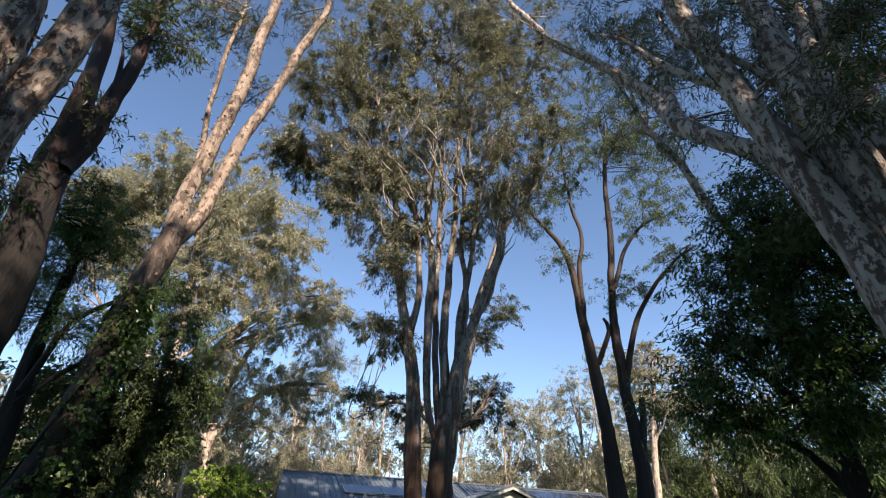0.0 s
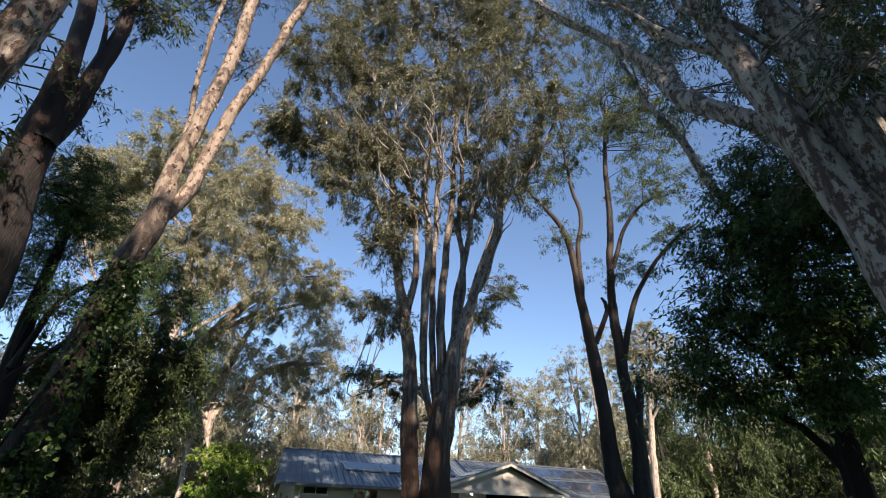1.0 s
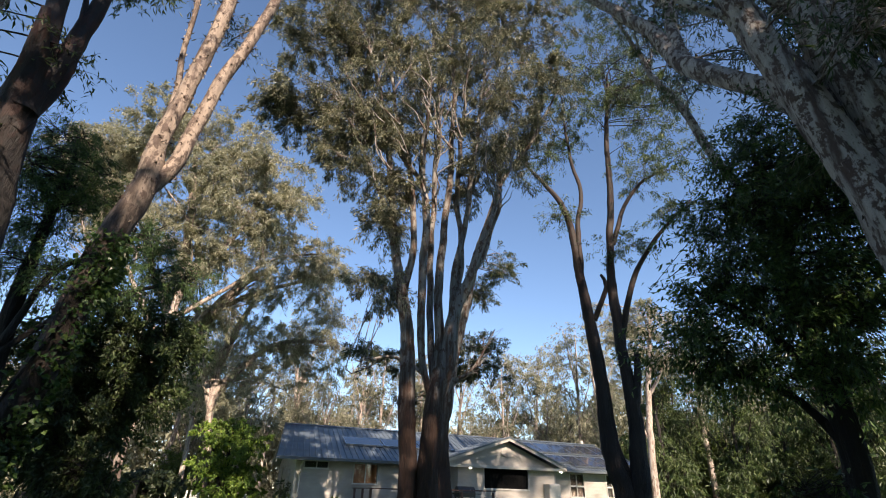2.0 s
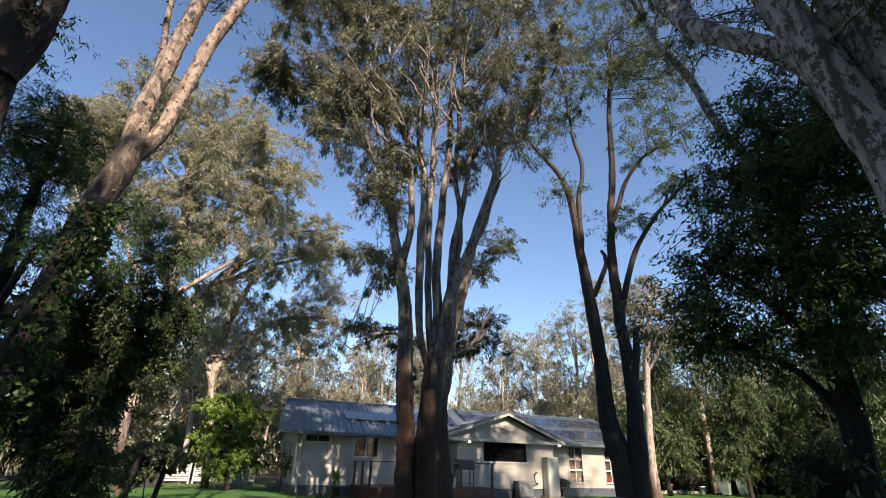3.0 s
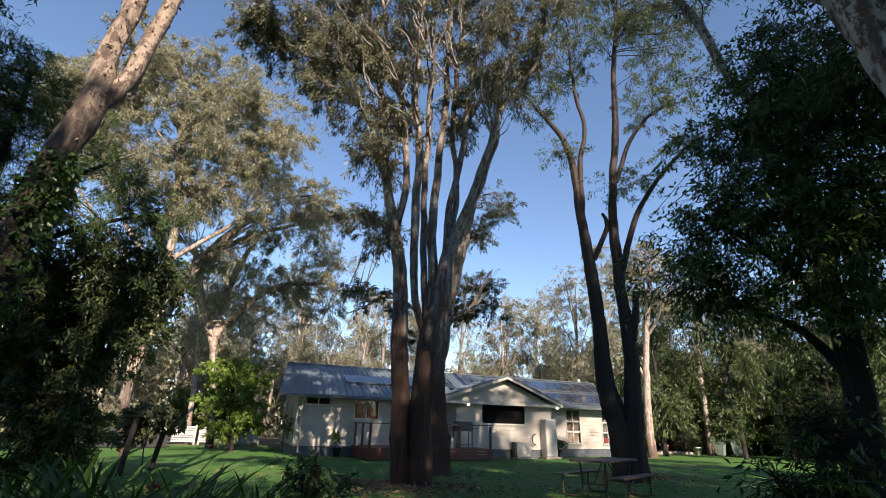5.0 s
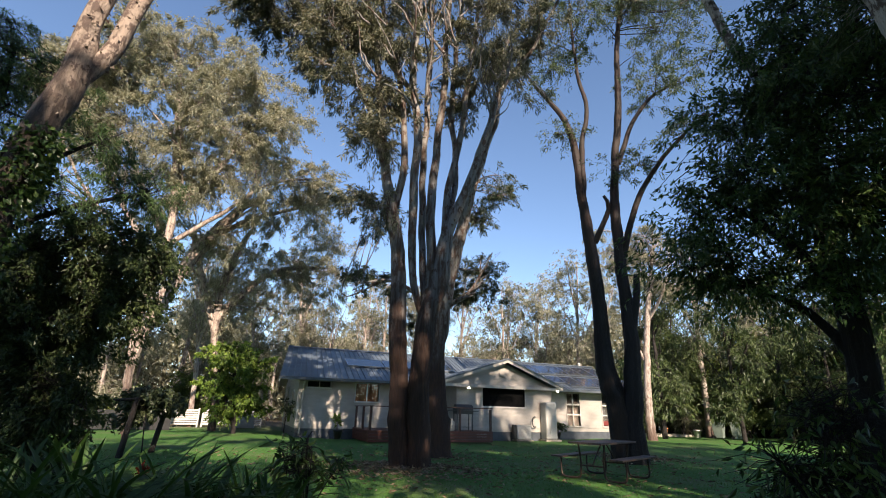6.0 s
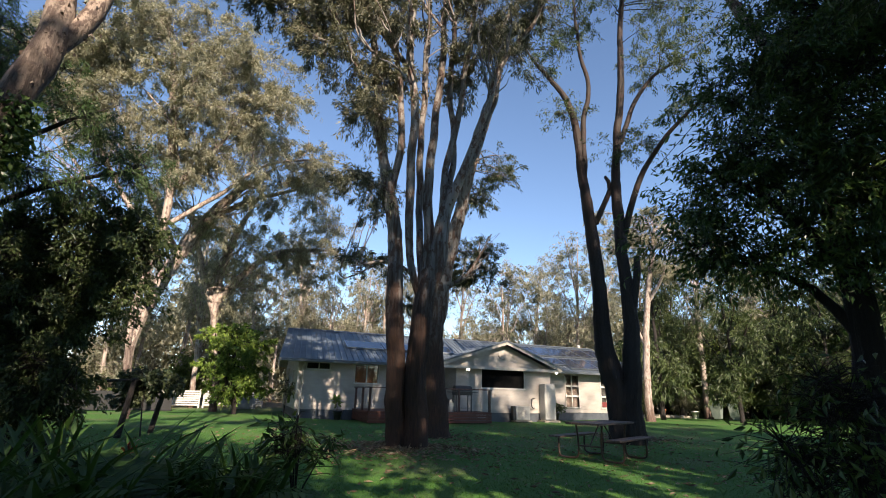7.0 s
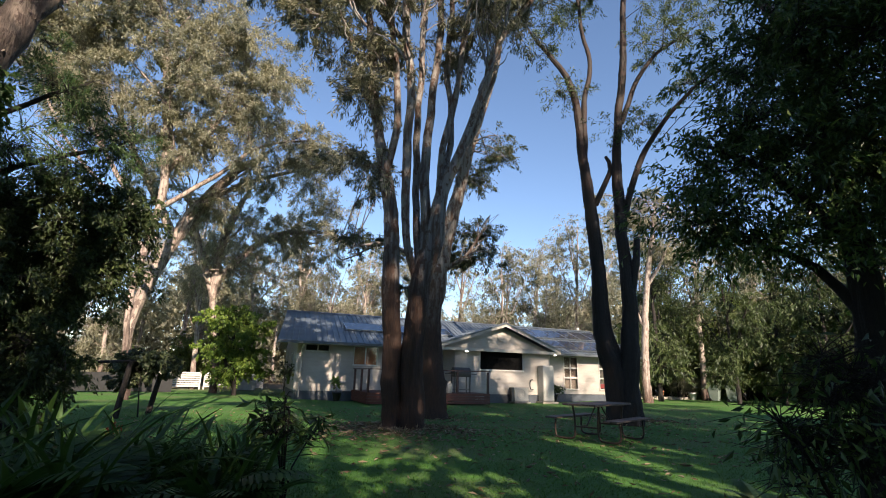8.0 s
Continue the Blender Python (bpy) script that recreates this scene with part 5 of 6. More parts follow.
def heater():
    h = thing("hot_water_unit", 15.6, 22.7, 0, "tall ivory hot water unit standing against the house wall", "water heater")
    piece("slab", STONE, h, -0.45, 0.45, -0.42, 0.3, 0.0, 0.08)
    piece("body", IVORY, h, -0.33, 0.33, -0.3, 0.26, 0.08, 1.88, r=0.07)
    piece("access_panel", IVORY, h, -0.12, 0.12, -0.312, -0.301, 0.3, 0.62)
    a = thing("air_conditioner", 14.0, 22.72, 0, "cream outdoor air conditioner unit on the ground", "air conditioner")
    piece("slab", STONE, a, -0.42, 0.5, -0.28, 0.24, 0.0, 0.06)
    piece("case", IVORY, a, -0.36, 0.44, -0.2, 0.16, 0.08, 0.74, r=0.02)
    s = Shape()
    for r in (0.08, 0.14, 0.2, 0.25):
        q = np.linspace(0, 2 * np.pi, 25)
        tube(s, [(0.0 + r * math.cos(t), -0.22, 0.41 + r * math.sin(t), 0.006) for t in q], 4)
    part("fan_grille", s, GREYBOX, a)
    piece("side_box", BLACK, a, -0.5, -0.37, -0.15, 0.1, 0.1, 0.75)


heater()


def picnic_table():
    t = thing("picnic_table", 8.52, 10.02, 0, "weathered timber picnic table with attached benches on rusty bent-tube legs", "picnic table", turn=26)
    L = 0.95
    for k in range(5):
        piece("table_board", BENCHWOOD, t, -L, L, -0.38 + k * 0.153, -0.38 + k * 0.153 + 0.145, 0.72, 0.76, r=0.006)
    for s in (-1, 1):
        for k in range(2):
            y = s * 0.66 + (k - 1) * 0.15
            piece("bench_board", BENCHWOOD, t, -L, L, y, y + 0.14, 0.43, 0.465, r=0.006)
        for x in (-0.62, 0.62):
            sh = Shape()
            rod(sh, [(x, s * 0.3, 0.71), (x, s * 0.27, 0.5), (x, s * 0.26, 0.2), (x, s * 0.3, 0.05), (x, s * 0.42, 0.022), (x, s * 0.62, 0.022), (x, s * 0.72, 0.06), (x, s * 0.74, 0.2), (x, s * 0.73, 0.42)], 0.021)
            part("leg", sh, RUST, t, smooth=True)
    for x in (-0.62, 0.62):
        sh = Shape()
        rod(sh, [(x, -0.28, 0.28), (x, 0, 0.28), (x, 0.28, 0.28)], 0.018)
        part("crossbar", sh, RUST, t, smooth=True)
        sh = Shape()
        rod(sh, [(x, 0.0, 0.28), (x * 0.6, 0, 0.5), (x * 0.2, 0, 0.71)], 0.015)
        part("brace", sh, RUST, t, smooth=True)
    return t


picnic_table()


def wheelie_bin(x, y, turn, material, label):
    b = thing("wheelie_bin", x, y, 0, label, "bin", turn=turn)
    s = Shape()
    rows = [(0.2, 0.24, 0.06), (0.27, 0.33, 0.95), (0.3, 0.36, 0.95), (0.3, 0.36, 1.0)]
    for w, d, z in rows:
        s.add([(-w, -d, z), (w, -d, z), (w, d, z), (-w, d, z)])
    s.f4.append(np.array([(k * 4 + i, k * 4 + (i + 1) % 4, k * 4 + 4 + (i + 1) % 4, k * 4 + 4 + i) for k in range(3) for i in range(4)] + [(3, 2, 1, 0)]))
    part("body", s, material, b)
    piece("lid", material, b, -0.32, 0.32, -0.39, 0.4, 1.005, 1.07, r=0.02)
    for sx in (-0.27, 0.22):
        s = Shape()
        tube(s, [(sx, 0.24, 0.1, 0.1), (sx + 0.05, 0.24, 0.1, 0.1)], 14)
        part("wheel", s, BLACK, b)
    s = Shape()
    rod(s, [(-0.22, 0.44, 0.95), (0, 0.45, 0.95), (0.22, 0.44, 0.95)], 0.016)
    part("handle", s, BLACK, b)


wheelie_bin(32.0, 24.9, 30, BINGREEN, "faded grey-green wheelie bin at the lawn edge")
wheelie_bin(31.2, 25.6, 20, BINGREEN, "green wheelie bin standing behind another bin")


def pot(x, y, r, h, material, label, z=0.0):
    p = thing("plant_pot", x, y, z, label, "plant pot")
    s = Shape()
    tube(s, [(0, 0, 0, r * 0.7), (0, 0, h * 0.8, r), (0, 0, h * 0.8, r * 1.12), (0, 0, h, r * 1.12), (0, 0, h, r * 0.95), (0, 0, h * 0.75, r * 0.9)], 16)
    part("bowl", s, material, p, smooth=True)
    return p


pot(28.2, 27.4, 0.2, 0.42, TERRA, "small orange terracotta pot on a stone edging", 0.18)
pot(27.2, 27.6, 0.22, 0.34, STONE, "pale stone pot on a stone edging", 0.18)
pot(31.0, 27.2, 0.25, 0.5, WHITE, "white plastic tub at the garden edge")
edging = thing("stone_edging", 28.6, 27.5, 0, "low pale stone edging of a garden bed", "edging")
rng = np.random.default_rng(9)
for k in range(13):
    piece("stone", STONE, edging, -2.3 + k * 0.36, -2.3 + k * 0.36 + rng.uniform(0.28, 0.35), -0.15 + rng.uniform(-0.04, 0.04), 0.2, 0, rng.uniform(0.15, 0.22), r=0.03)


def slat_fence(x, y, w, h, n, label):
    f = thing("slat_fence", x, y, 0, label, "fence", "fence panels beyond the lawn")
    for px_ in (0, w - 0.09):
        piece("post", SILVER, f, px_, px_ + 0.09, 0, 0.09, -0.1, h + 0.05)
    for k in range(n):
        z = 0.1 + k * (h - 0.1) / n
        piece("slat", SILVER, f, 0.0, w, -0.03, -0.004, z, z + (h - 0.1) / n * 0.72)


slat_fence(-3.6, 36.0, 2.0, 1.05, 7, "silvery horizontal-slat fence panel in the sun")
slat_fence(-1.45, 36.1, 2.0, 1.05, 7, "silvery horizontal-slat fence panel behind a bush")
slat_fence(0.9, 36.3, 1.3, 1.0, 7, "silvery horizontal-slat fence panel near the house")
cup = thing("storage_box", 1.0, 34.6, 0, "grey plastic garden storage box", "storage box")
piece("body", GREYBOX, cup, -0.6, 0.7, -0.4, 0.4, 0, 0.85, r=0.03)
piece("lid", GREYBOX, cup, -0.64, 0.74, -0.44, 0.44, 0.86, 0.94, r=0.03)
fence = thing("sheet_fence", -8.5, 30.5, 0, "low grey sheet-steel fence behind the trellis", "fence")
for k in range(8):
    piece("panel", BLACK, fence, k * 0.75, k * 0.75 + 0.735, -0.015 + 0.02 * (k % 2), 0.015 + 0.02 * (k % 2), 0.02, 0.95)
shed = thing("garden_shed", -9.2, 15.5, 0, "small teal sheet-steel garden shed under the bushes", "shed", turn=20)
s = Shape()
for k in range(24):
    x = -1.5 + k * 0.125
    box(s, x, x + 0.06, -1.03, 1.03, 0.0, 2.0)
box(s, -1.5, 1.5, -1.0, 1.0, 0.0, 2.0)
part("cladding", s, TEAL, shed)
piece("roof", STEEL, shed, -1.65, 1.65, -1.15, 1.15, 2.003, 2.07)

# ---- small things by the house ----
for x, y, w in ((5.0, 23.6, 0.2), (16.9, 23.9, 0.22)):
    pot(x, y, w, 0.4, BLACK, "black plastic pot with a young plant by the wall")
hose = thing("hose_reel", 3.1, 26.0, 0.9, "dark green garden hose coiled on the end wall", "hose")
s = Shape()
for k in range(5):
    q = np.linspace(0, 2 * np.pi, 25)
    tube(s, [(-0.06 - 0.02 * k, 0.3 * math.cos(t), 0.1 + 0.36 * math.sin(t), 0.012) for t in q], 6)
part("coil", s, LEAF_GLOSSY, hose, smooth=True)
piece("hook", BLACK, hose, -0.14, 0.1, -0.05, 0.05, 0.35, 0.42)



# ---- garden plants ----
STRAP = foliage("strap_leaf", (0.03, 0.07, 0.016), (0.052, 0.115, 0.026), (0.085, 0.155, 0.038), 0.46, 0.38)


def ribbon(sh, start, heading, length, width, arch, fold=0.3, seg=7):
    """One long arching leaf."""
    c, s = math.cos(heading), math.sin(heading)
    v = []
    for k in range(seg + 1):
        f = k / seg
        out = length * (0.25 * f + arch * 0.75 * f * f)
        up = length * (0.95 * f - arch * 0.75 * f**2.4)
        w = width * (0.35 + 1.6 * f) * (1 - f) ** 0.6 * 0.9 if f < 1 else 0.0
        x, y, z = start[0] + c * out, start[1] + s * out, start[2] + up
        v += [(x - s * w / 2, y + c * w / 2, z + fold * w), (x, y, z), (x + s * w / 2, y - c * w / 2, z + fold * w)]
    q = []
    for k in range(seg):
        a = k * 3
        q += [(a, a + 1, a + 4, a + 3), (a + 1, a + 2, a + 5, a + 4)]
    sh.add(v, q)


def strap_plant(seed, n, length, width, label):
    rng = np.random.default_rng(seed)
    p = thing("strap_plant", 0, 0, 0, label, "garden plant", "strap-leaved plants of the garden bed")
    for k in range(n):
        s = Shape()
        ribbon(s, (rng.uniform(-0.12, 0.12), rng.uniform(-0.12, 0.12), 0), rng.uniform(0, 6.28), length * rng.uniform(0.6, 1.15), width * rng.uniform(0.7, 1.2), rng.uniform(0.12, 0.75))
        part("leaf", s, STRAP, p, smooth=True)
    return p


def fern(seed, n, length, label):
    rng = np.random.default_rng(seed)
    p = thing("fern", 0, 0, 0, label, "fern", "ferns of the garden bed")
    for k in range(n):
        s = Shape()
        h, le, ar = rng.uniform(0, 6.28), length * rng.uniform(0.7, 1.1), rng.uniform(0.35, 0.9)
        c, sn = math.cos(h), math.sin(h)
        line = []
        for i in range(24):
            f = i / 23
            line.append(np.array([c * le * (0.25 * f + ar * 0.75 * f * f), sn * le * (0.25 * f + ar * 0.75 * f * f), le * (0.95 * f - ar * 0.75 * f**2.4)]))
        tube(s, [(*q, 0.005 * (1.1 - i / 23)) for i, q in enumerate(line)], 4)
        for i in range(3, 23):
            f = i / 23
            pl = 0.2 * le * math.sin(math.pi * min(1, f * 0.9 + 0.1)) + 0.02
            d = line[i] - line[i - 1]
            d /= np.linalg.norm(d)
            for sd in (-1, 1):
                out = np.array([-sn * sd, c * sd, -0.25]) * pl + d * pl * 0.4
                a, w = line[i], d * 0.018 * le * 1.6
                s.add([a - w * 0.6, a + w * 0.6, a + out * 0.6 + w * 0.5, a + out, a + out * 0.6 - w * 0.5], [(0, 1, 2, 4)], [(4, 2, 3)])
        part("frond", s, STRAP, p)
    return p


def planting():
    rng = np.random.default_rng(21)
    kinds = [
        strap_plant(1, 26, 1.0, 0.045, "clump of long dark green strap leaves in the garden bed"),
        strap_plant(2, 20, 0.85, 0.085, "broad-leaved lily clump with arching dark leaves"),
        fern(3, 15, 0.95, "dark green fern with arching fronds in the garden bed"),
        strap_plant(4, 30, 0.8, 0.03, "tuft of narrow grassy leaves in the garden bed"),
    ]
    first = set()
    spots = []
    # the bed runs across the view, nearer at its left end
    for i in range(56):
        f = i / 55
        b = radians(116 - 28 * f + rng.uniform(-2, 2))
        d = rng.uniform(3.6, 5.2) + (1.0 if i % 3 == 0 else 0) + 0.5 * f
        spots.append((1.1 + d * math.cos(b), 0.95 + d * math.sin(b), int(rng.integers(0, 4)), rng.uniform(1.15, 1.7) * (1.0 - 0.3 * f)))
    spots += [(5.9, 4.5, 2, 0.6), (5.0, 3.3, 2, 0.6)]
    for x, y, k, s in spots:
        m = pose(x, y, 0, 0, 0, rng.uniform(0, 360))
        if k in first:
            ob = copy_thing(kinds[k], m)
        else:
            ob = kinds[k]
            ob.matrix_basis = m
            first.add(k)
        ob.scale = (s, s, s)


planting()


def leafy_plant(name, label, category, x, y, height, spread, leaf, count, seed, material, bark_material, stems=5):
    rng = np.random.default_rng(seed)
    tr = Tree(name, label, category, bark_material, material, leaf=leaf, leaves=count, twig=spread * 0.45, droop=0.25)
    for k in range(stems):
        an = rng.uniform(0, 6.28)
        ex = spread * rng.uniform(0.2, 0.7)
        h = height * rng.uniform(0.7, 1.0)
        r = 0.008 + 0.004 * height
        tr.stem("stem", [(x, y, -0.02, r), (x + 0.3 * ex * math.cos(an), y + 0.3 * ex * math.sin(an), h * 0.5, r * 0.7), (x + ex * math.cos(an), y + ex * math.sin(an), h * 0.95, r * 0.3)])
        tr.mass([(x + ex * math.cos(an), y + ex * math.sin(an), h * 0.85, spread * 0.35, height * 0.18, 3)])
    return tr.finish()


leafy_plant("garden_shrub", "young shrub with dark pointed leaves at the lawn edge", "shrub", 1.55, 5.9, 1.1, 0.42, (0.14, 0.045), 11, 61, LEAF_GLOSSY, BARK_SHADED, 6)
leafy_plant("garden_shrub", "low shrub with reddish tips in the garden bed", "shrub", -0.6, 6.6, 0.8, 0.35, (0.11, 0.04), 10, 62, LEAF_DARKGUM, BARK_SHADED, 5)
leafy_plant("potted_plant", "slender young plant with a few pale leaves by the house", "plant", 5.0, 23.6, 1.2, 0.35, (0.22, 0.08), 4, 63, LEAF_LIME, BARK_PALE, 3)
leafy_plant("potted_plant", "bushy green plant in a pot by the house", "plant", 16.9, 23.9, 0.95, 0.45, (0.2, 0.09), 22, 64, LEAF_GREEN, BARK_SHADED, 4)
leafy_plant("house_shrub", "dark leafy climber against the end wall", "shrub", 2.8, 25.3, 1.9, 0.35, (0.22, 0.1), 14, 65, LEAF_DARKGUM, BARK_SHADED, 3)
leafy_plant("grass_bush", "spiky pale green bush at the lawn edge", "bush", 31.6, 28.6, 1.5, 1.3, (0.5, 0.05), 60, 66, LEAF_OLIVE, BARK_PALE, 7)


def trellis():
    t = thing("garden_trellis", -1.6, 16.6, 0, "rustic leaning post trellis under a vine", "trellis")
    for x, y, lean in ((-0.3, -0.7, 0.14), (0.2, 0.75, 0.22)):
        s = Shape()
        tube(s, curve_points([(x, y, -0.1, 0.085), (x + lean * 0.5, y, 0.7, 0.075), (x + lean, y, 1.45, 0.07)], 0.2), 8, 0.05, np.random.default_rng(4))
        part("post", s, BARK_RED_SHADED, t, smooth=True)
    s = Shape()
    rod(s, [(-0.9, -0.9, 1.36), (-0.16, -0.7, 1.4), (0.42, 0.75, 1.42)], 0.035, 6)
    part("rail", s, BARK_SHADED, t, smooth=True)
    v = Tree("climbing_vine", "dense dark green vine heaped on a trellis", "vine", BARK_SHADED, LEAF_DARKGUM, leaf=(0.13, 0.1), leaves=170, twig=0.32)
    v.stem("stem", [(-1.4, 15.95, 0, 0.02), (-1.5, 16.0, 0.7, 0.016), (-1.6, 16.3, 1.4, 0.012)])
    v.mass([(-2.0, 16.4, 1.35, 0.35, 0.14, 6), (-1.6, 16.4, 1.4, 0.55, 0.16, 11), (-1.15, 17.1, 1.4, 0.45, 0.16, 9), (-1.6, 16.4, 1.05, 0.5, 0.22, 5)])
    v.finish()


trellis()


def ivy(line, seed):
    """Ivy leaves close round the lower trunk of the leaning tree."""
    rng = np.random.default_rng(seed)
    iv = thing("ivy", line[0][0], line[0][1], 0, "dark ivy clinging round the leaning trunk", "ivy")
    off = np.array([line[0][0], line[0][1], 0])
    p = curve_points(line, 0.1)
    st, lv = Shape(), Shape()
    for k in range(5):
        ph = rng.uniform(0, 6.28)
        tube(st, [(*(q[:3] + (q[3] + 0.012) * np.array([math.cos(ph + 0.25 * i), math.sin(ph + 0.25 * i), 0]) - off), 0.012) for i, q in enumerate(p[:: 2])], 4)
    n = 3600
    i = rng.integers(0, len(p), n)
    keep = rng.uniform(0, 1, n) < 0.35 + 0.65 * (np.sin(i * 0.23) > -0.2)
    i = i[keep]
    an = rng.normal(-0.3, 1.0, len(i))
    out = np.stack([np.cos(an), np.sin(an), np.zeros(len(i))], 1)
    pos = p[i, :3] + out * (p[i, 3] + np.abs(rng.normal(0.02, 0.045, len(i))))[:, None] - off + rng.normal(0, 0.04, (len(i), 3))
    leaves_at(lv, pos, out * 0.5 + rng.normal(0, 0.5, (len(i), 3)) - np.array([0, 0, 0.6]), 0.07, 0.055, rng)
    part("stem", st, BARK_SHADED, iv, smooth=True)
    part("foliage", lv, LEAF_GLOSSY, iv)


ivy([tuple(q) for q in leaner.stems[0][1][2:-6:3]], 8)


def far_woods():
    """The solid belt of bush behind everything, too thick to pick apart."""
    rng = np.random.default_rng(12)
    s = Shape()
    n = 150000
    an = np.radians(rng.uniform(-25, 175, n))
    d = rng.uniform(54, 66, n)
    top = 7.5 + 2.6 * np.sin(an * 9) + 1.8 * np.sin(an * 23 + 1) + 1.2 * np.sin(an * 61)
    z = rng.uniform(0.02, 1, n) ** 0.8 * top
    pos = np.stack([d * np.cos(an), d * np.sin(an), z], 1) + rng.normal(0, 0.3, (n, 3))
    leaves_at(s, pos, rng.normal(0, 0.7, (n, 3)) - np.array([0, 0, 0.5]), 0.8, 0.3, rng)
    ob = new("far_woods", s.mesh("far_woods", LEAF_OLIVE, False))
    tagged(ob, "thick belt of sunlit olive bush behind the clearing", "woods", "", "stuff")


far_woods()


def undergrowth():
    """Shrubs along the lawn's far edge and under the gums, and five unseen shade-givers."""
    rng = np.random.default_rng(14)
    kinds = []
    for k, (mat, lab) in enumerate(((LEAF_SUNLIT, "green understorey shrub at the bush edge, leaf colour brightened as sunlit"), (LEAF_OLIVE, "olive understorey shrub at the bush edge"), (LEAF_DARKGUM, "dark understorey shrub in the shade of the bush"))):
        tr = Tree("bush_shrub", lab, "shrub", BARK_SHADED, mat, leaf=(0.26, 0.09), leaves=190, twig=0.8, group="shrubs of the bush edge")
        for j in range(4):
            q = rng.uniform(0, 6.28)
            tr.stem("stem", [(0.1 * j, 0, -0.05, 0.07), (0.5 * math.cos(q), 0.5 * math.sin(q), 1.4, 0.05), (1.1 * math.cos(q), 1.1 * math.sin(q), 3.0, 0.02)])
        tr.mass([(0, 0, 2.6, 1.3, 0.8, 10), (0.9, 0.4, 1.9, 0.8, 0.7, 6), (-0.9, -0.3, 1.6, 0.8, 0.7, 6), (0.1, -0.8, 1.1, 0.9, 0.5, 5), (0.2, 0.3, 3.4, 0.7, 0.5, 4)])
        kinds.append(tr.finish())
    first = set()
    spots = [(29 + 1.7 * j + rng.uniform(-0.7, 0.7), 31.5 - 0.8 * j + rng.uniform(-1.5, 1.5), rng.uniform(0.8, 1.5)) for j in range(11)]
    spots += [(33 + 1.2 * j, 34 - 1.2 * j, rng.uniform(1.3, 2.0)) for j in range(8)]
    spots += [(-22 + 2.6 * j + rng.uniform(-0.8, 0.8), 38.5 + rng.uniform(-1.5, 2.0), rng.uniform(0.5, 1.1)) for j in range(9)]
    spots += [(-14 + 1.6 * j, 24 + rng.uniform(-2, 2), rng.uniform(0.7, 1.2)) for j in range(4)]
    # unseen, added behind the camera to keep the sun off the garden bed
    spots += [(-8, -4.5, 1.7), (-4, -5.0, 2.0), (0, -5.2, 1.9), (4, -5.0, 2.0), (8.5, -5.5, 1.8)]
    spots += [(38, 27, 1.9), (39.5, 24, 2.2), (40.5, 21, 2.0), (41, 17.5, 2.3), (41, 14, 2.1), (40, 10, 2.3), (38, 6, 2.2), (43, 29, 2.4), (45, 22, 2.6), (45, 15, 2.6), (36.5, 30, 1.8)]
    spots += [(24 + 1.8 * j, 38 + rng.uniform(-2, 2), rng.uniform(0.8, 1.4)) for j in range(7)]
    for i, (x, y, sc) in enumerate(spots):
        k = int(rng.choice(3, p=[0.55, 0.05, 0.4] if x > 26 or y < 0 else [0.4, 0.5, 0.1]))
        m = pose(x, y, 0, 0, 0, rng.uniform(0, 360))
        if k in first:
            ob = copy_thing(kinds[k], m)
        else:
            ob = kinds[k]
            ob.matrix_basis = m
            first.add(k)
        ob.scale = (sc, sc, sc)


undergrowth()


def trees_behind():
    """Unseen tall trees added close behind the camera to dapple the low sun."""
    rng = np.random.default_rng(18)
    leafy = bush_gum(17.0, 51, LEAF_GREEN, "unseen tall leafy gum tree added to shade the clearing", BARK_SHADED, 0.12, 0.2, 40, 250)
    bare = bush_gum(17.0, 52, LEAF_GREEN, "unseen tall gum tree with high thin crown, added for dapples", BARK_SHADED, 0.5, 0.18, 24, 230)
    spots = [(-11, -6.5, 1.05), (-7, -9, 1.15), (-3, -6, 0.92), (0.5, -10, 1.15), (8, -9.5, 1.25), (12, -6, 1.1), (16, -9, 1.25), (20, -6, 0.9), (-15, -9, 1.1), (-5.5, -4.2, 0.8), (11, -13, 1.3), (20, -13, 1.3), (13.5, -17, 1.65), (8.5, -18, 1.65)]
    high = [(4.0, -6.5, 1.1), (5.5, -12, 1.42), (9.5, -6.0, 1.0)]
    for kind, places in ((leafy, spots), (bare, high)):
        for i, (x, y, sc) in enumerate(places):
            m = pose(x, y, 0, 0, 0, rng.uniform(0, 360))
            if i:
                ob = copy_thing(kind, m)
            else:
                ob = kind
                ob.matrix_basis = m
            ob.scale = (sc, sc, sc)


trees_behind()


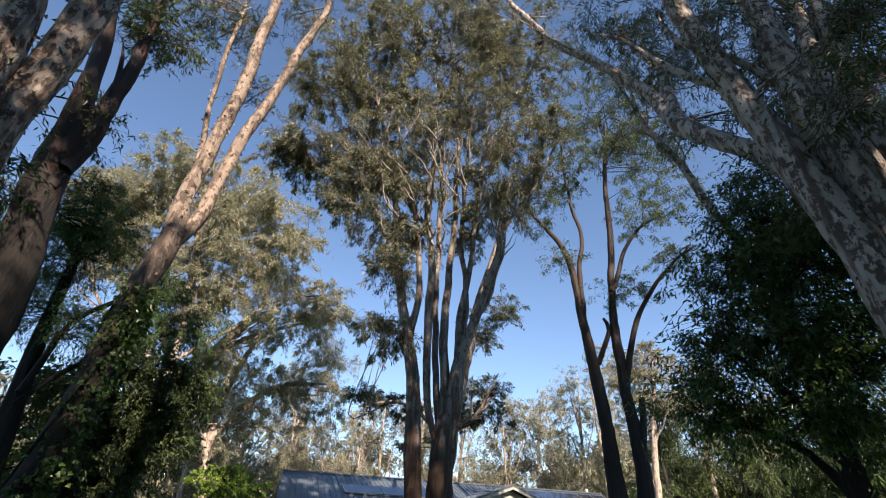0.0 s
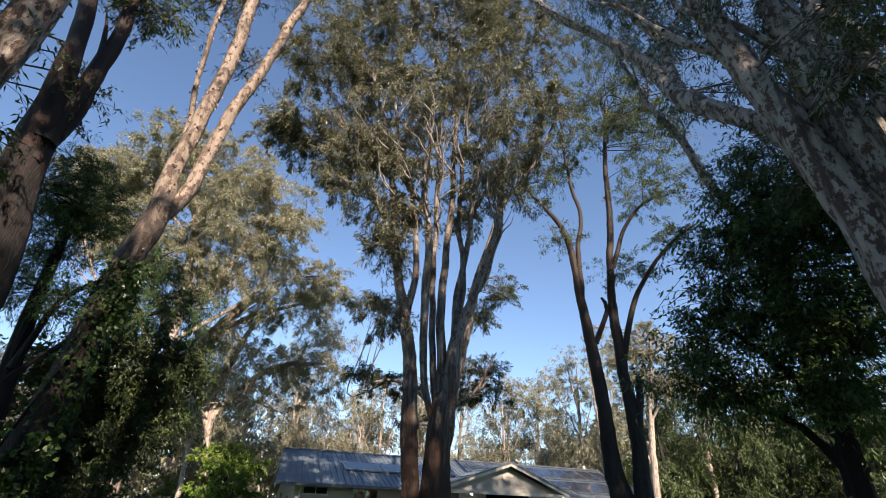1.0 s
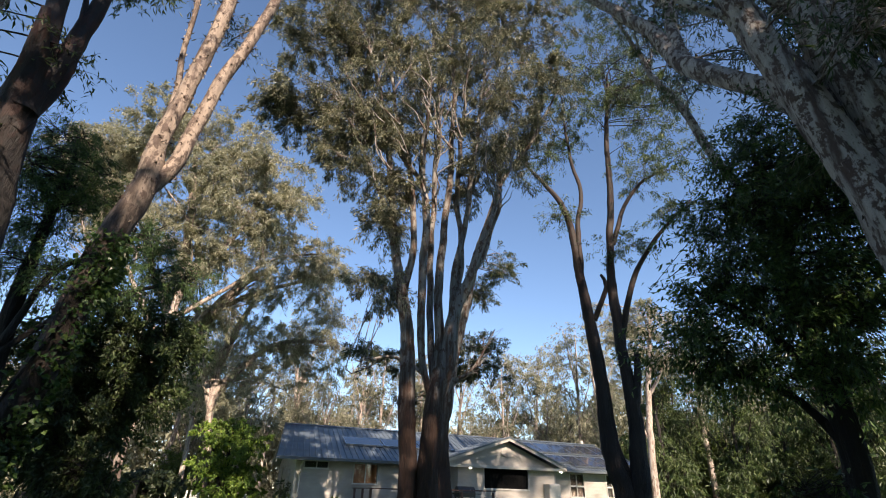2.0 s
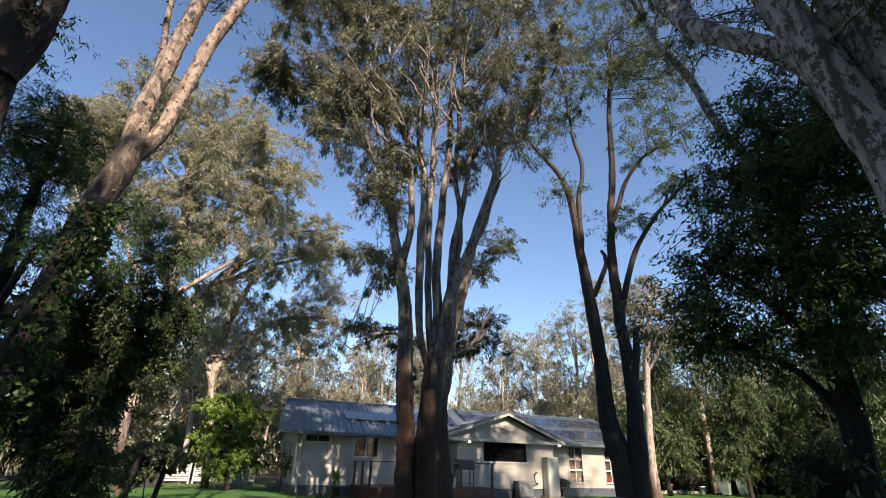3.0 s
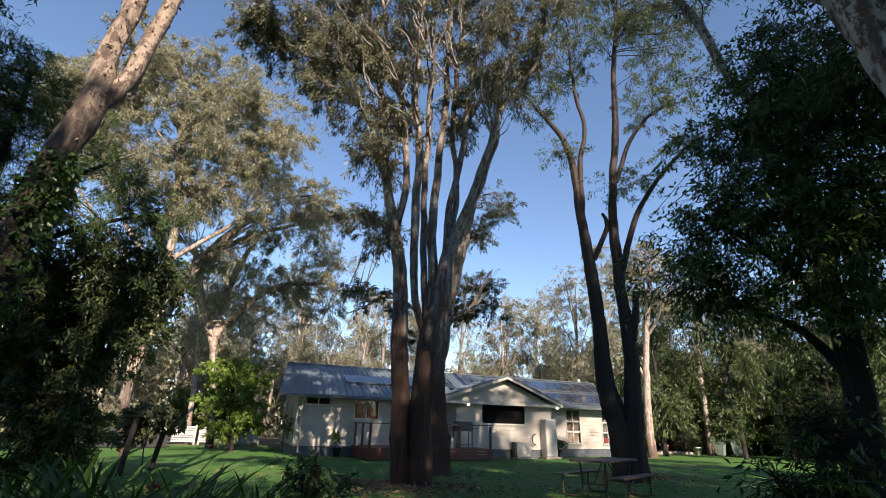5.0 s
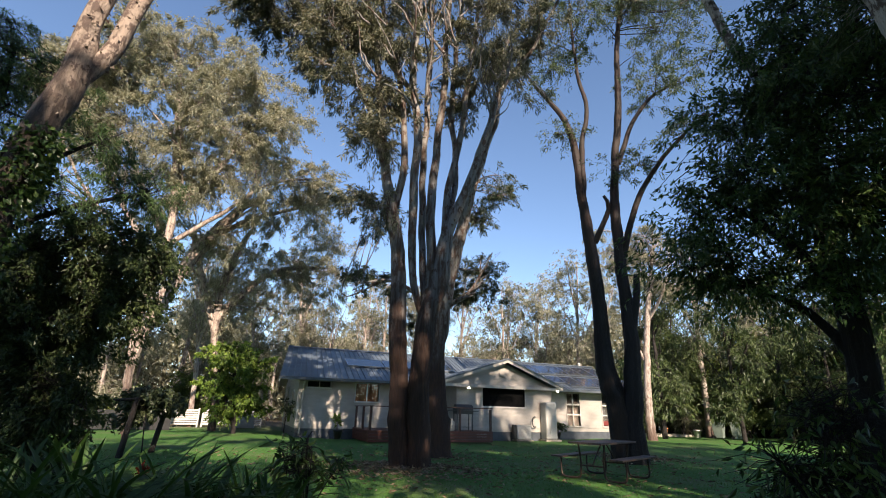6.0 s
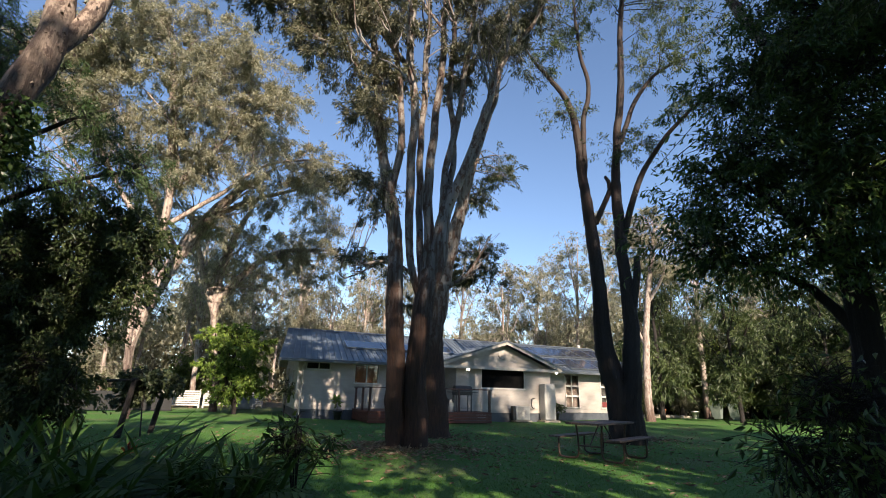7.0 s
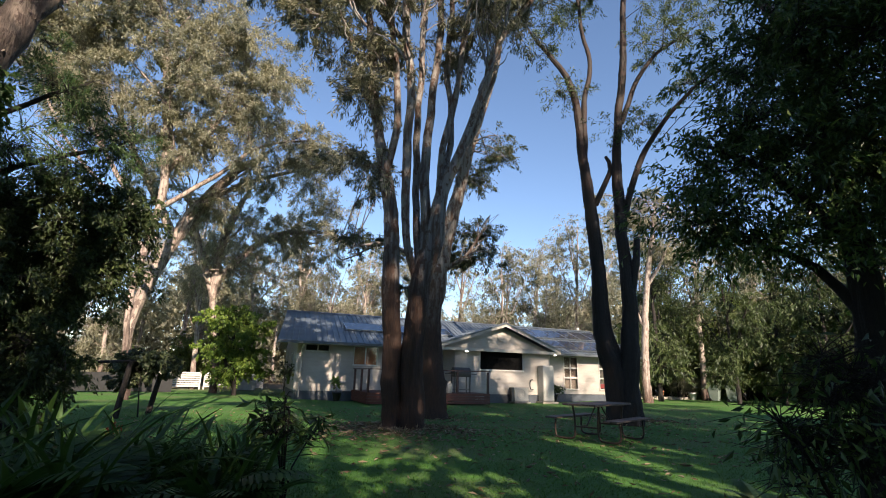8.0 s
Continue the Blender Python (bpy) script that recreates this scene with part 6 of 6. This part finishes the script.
def lawn_cover():
    """Grass blades where the lawn is near, and fallen leaves, thickest round the trunks."""
    rng = np.random.default_rng(33)
    n = 90000
    d = 4.5 + 13.5 * rng.uniform(0, 1, n) ** 1.3
    an = np.radians(rng.uniform(20, 114, n))
    x, y = 1.1 + d * np.cos(an), 0.95 + d * np.sin(an)
    keep = y < 23.5
    x, y = x[keep], y[keep]
    z = lawn_height(x, y) - 0.035
    s = Shape()
    axis = rng.normal(0, 0.45, (len(x), 3)) + np.array([0, 0, 1.0])
    leaves_at(s, np.stack([x, y, z], 1), axis, 0.042, 0.011, rng)
    grass = foliage("grass_blade", (0.03, 0.11, 0.008), (0.055, 0.165, 0.014), (0.11, 0.21, 0.035), 0.5, 0.4)
    tagged(new("grass", s.mesh("grass", grass, False)), "short mown green grass of the lawn", "grass", "", "stuff")
    s = Shape()
    spots = [(4.25, 11.05, 1.3, 1700), (6.6, 15.7, 1.2, 500), (13.2, 14.3, 1.4, 900), (8.0, 12.0, 9.0, 2600)]
    pos = np.concatenate([np.stack([cx + r * rng.normal(0, 0.6, k), cy + r * rng.normal(0, 0.6, k), np.zeros(k)], 1) for cx, cy, r, k in spots])
    pos = pos[(pos[:, 1] < 21) & (pos[:, 1] > 4)]
    pos[:, 2] = lawn_height(pos[:, 0], pos[:, 1]) + 0.008
    axis = rng.normal(0, 1, (len(pos), 3)) * np.array([1, 1, 0.2])
    leaves_at(s, pos, axis, 0.13, 0.035, rng)
    litter = foliage("dry_leaf", (0.09, 0.06, 0.035), (0.17, 0.115, 0.07), (0.3, 0.24, 0.17), 0.6, 0.2)
    tagged(new("leaf_litter", s.mesh("leaf_litter", litter, False)), "fallen dry brown gum leaves scattered on the lawn", "leaf litter", "", "stuff")


lawn_cover()


# a red-flowered plant among the strap leaves
FLOWER = foliage("red_bract", (0.28, 0.035, 0.02), (0.4, 0.06, 0.03), (0.5, 0.12, 0.05), 0.5, 0.3)
flower = thing("flowering_plant", 0.0, 6.3, 0, "small plant with a head of red-orange bracts", "flower")
s = Shape()
tube(s, curve_points([(0, 0, 0, 0.012), (0.02, 0.01, 0.45, 0.01), (0.05, 0.0, 0.72, 0.008)], 0.1), 6)
part("stalk", s, STRAP, flower, smooth=True)
s = Shape()
rng = np.random.default_rng(3)
leaves_at(s, np.array([(0.05, 0.0, 0.7)] * 26) + rng.normal(0, 0.03, (26, 3)), rng.normal(0, 0.6, (26, 3)) + np.array([0, 0, 0.6]), 0.08, 0.03, rng)
part("flower_head", s, FLOWER, flower)
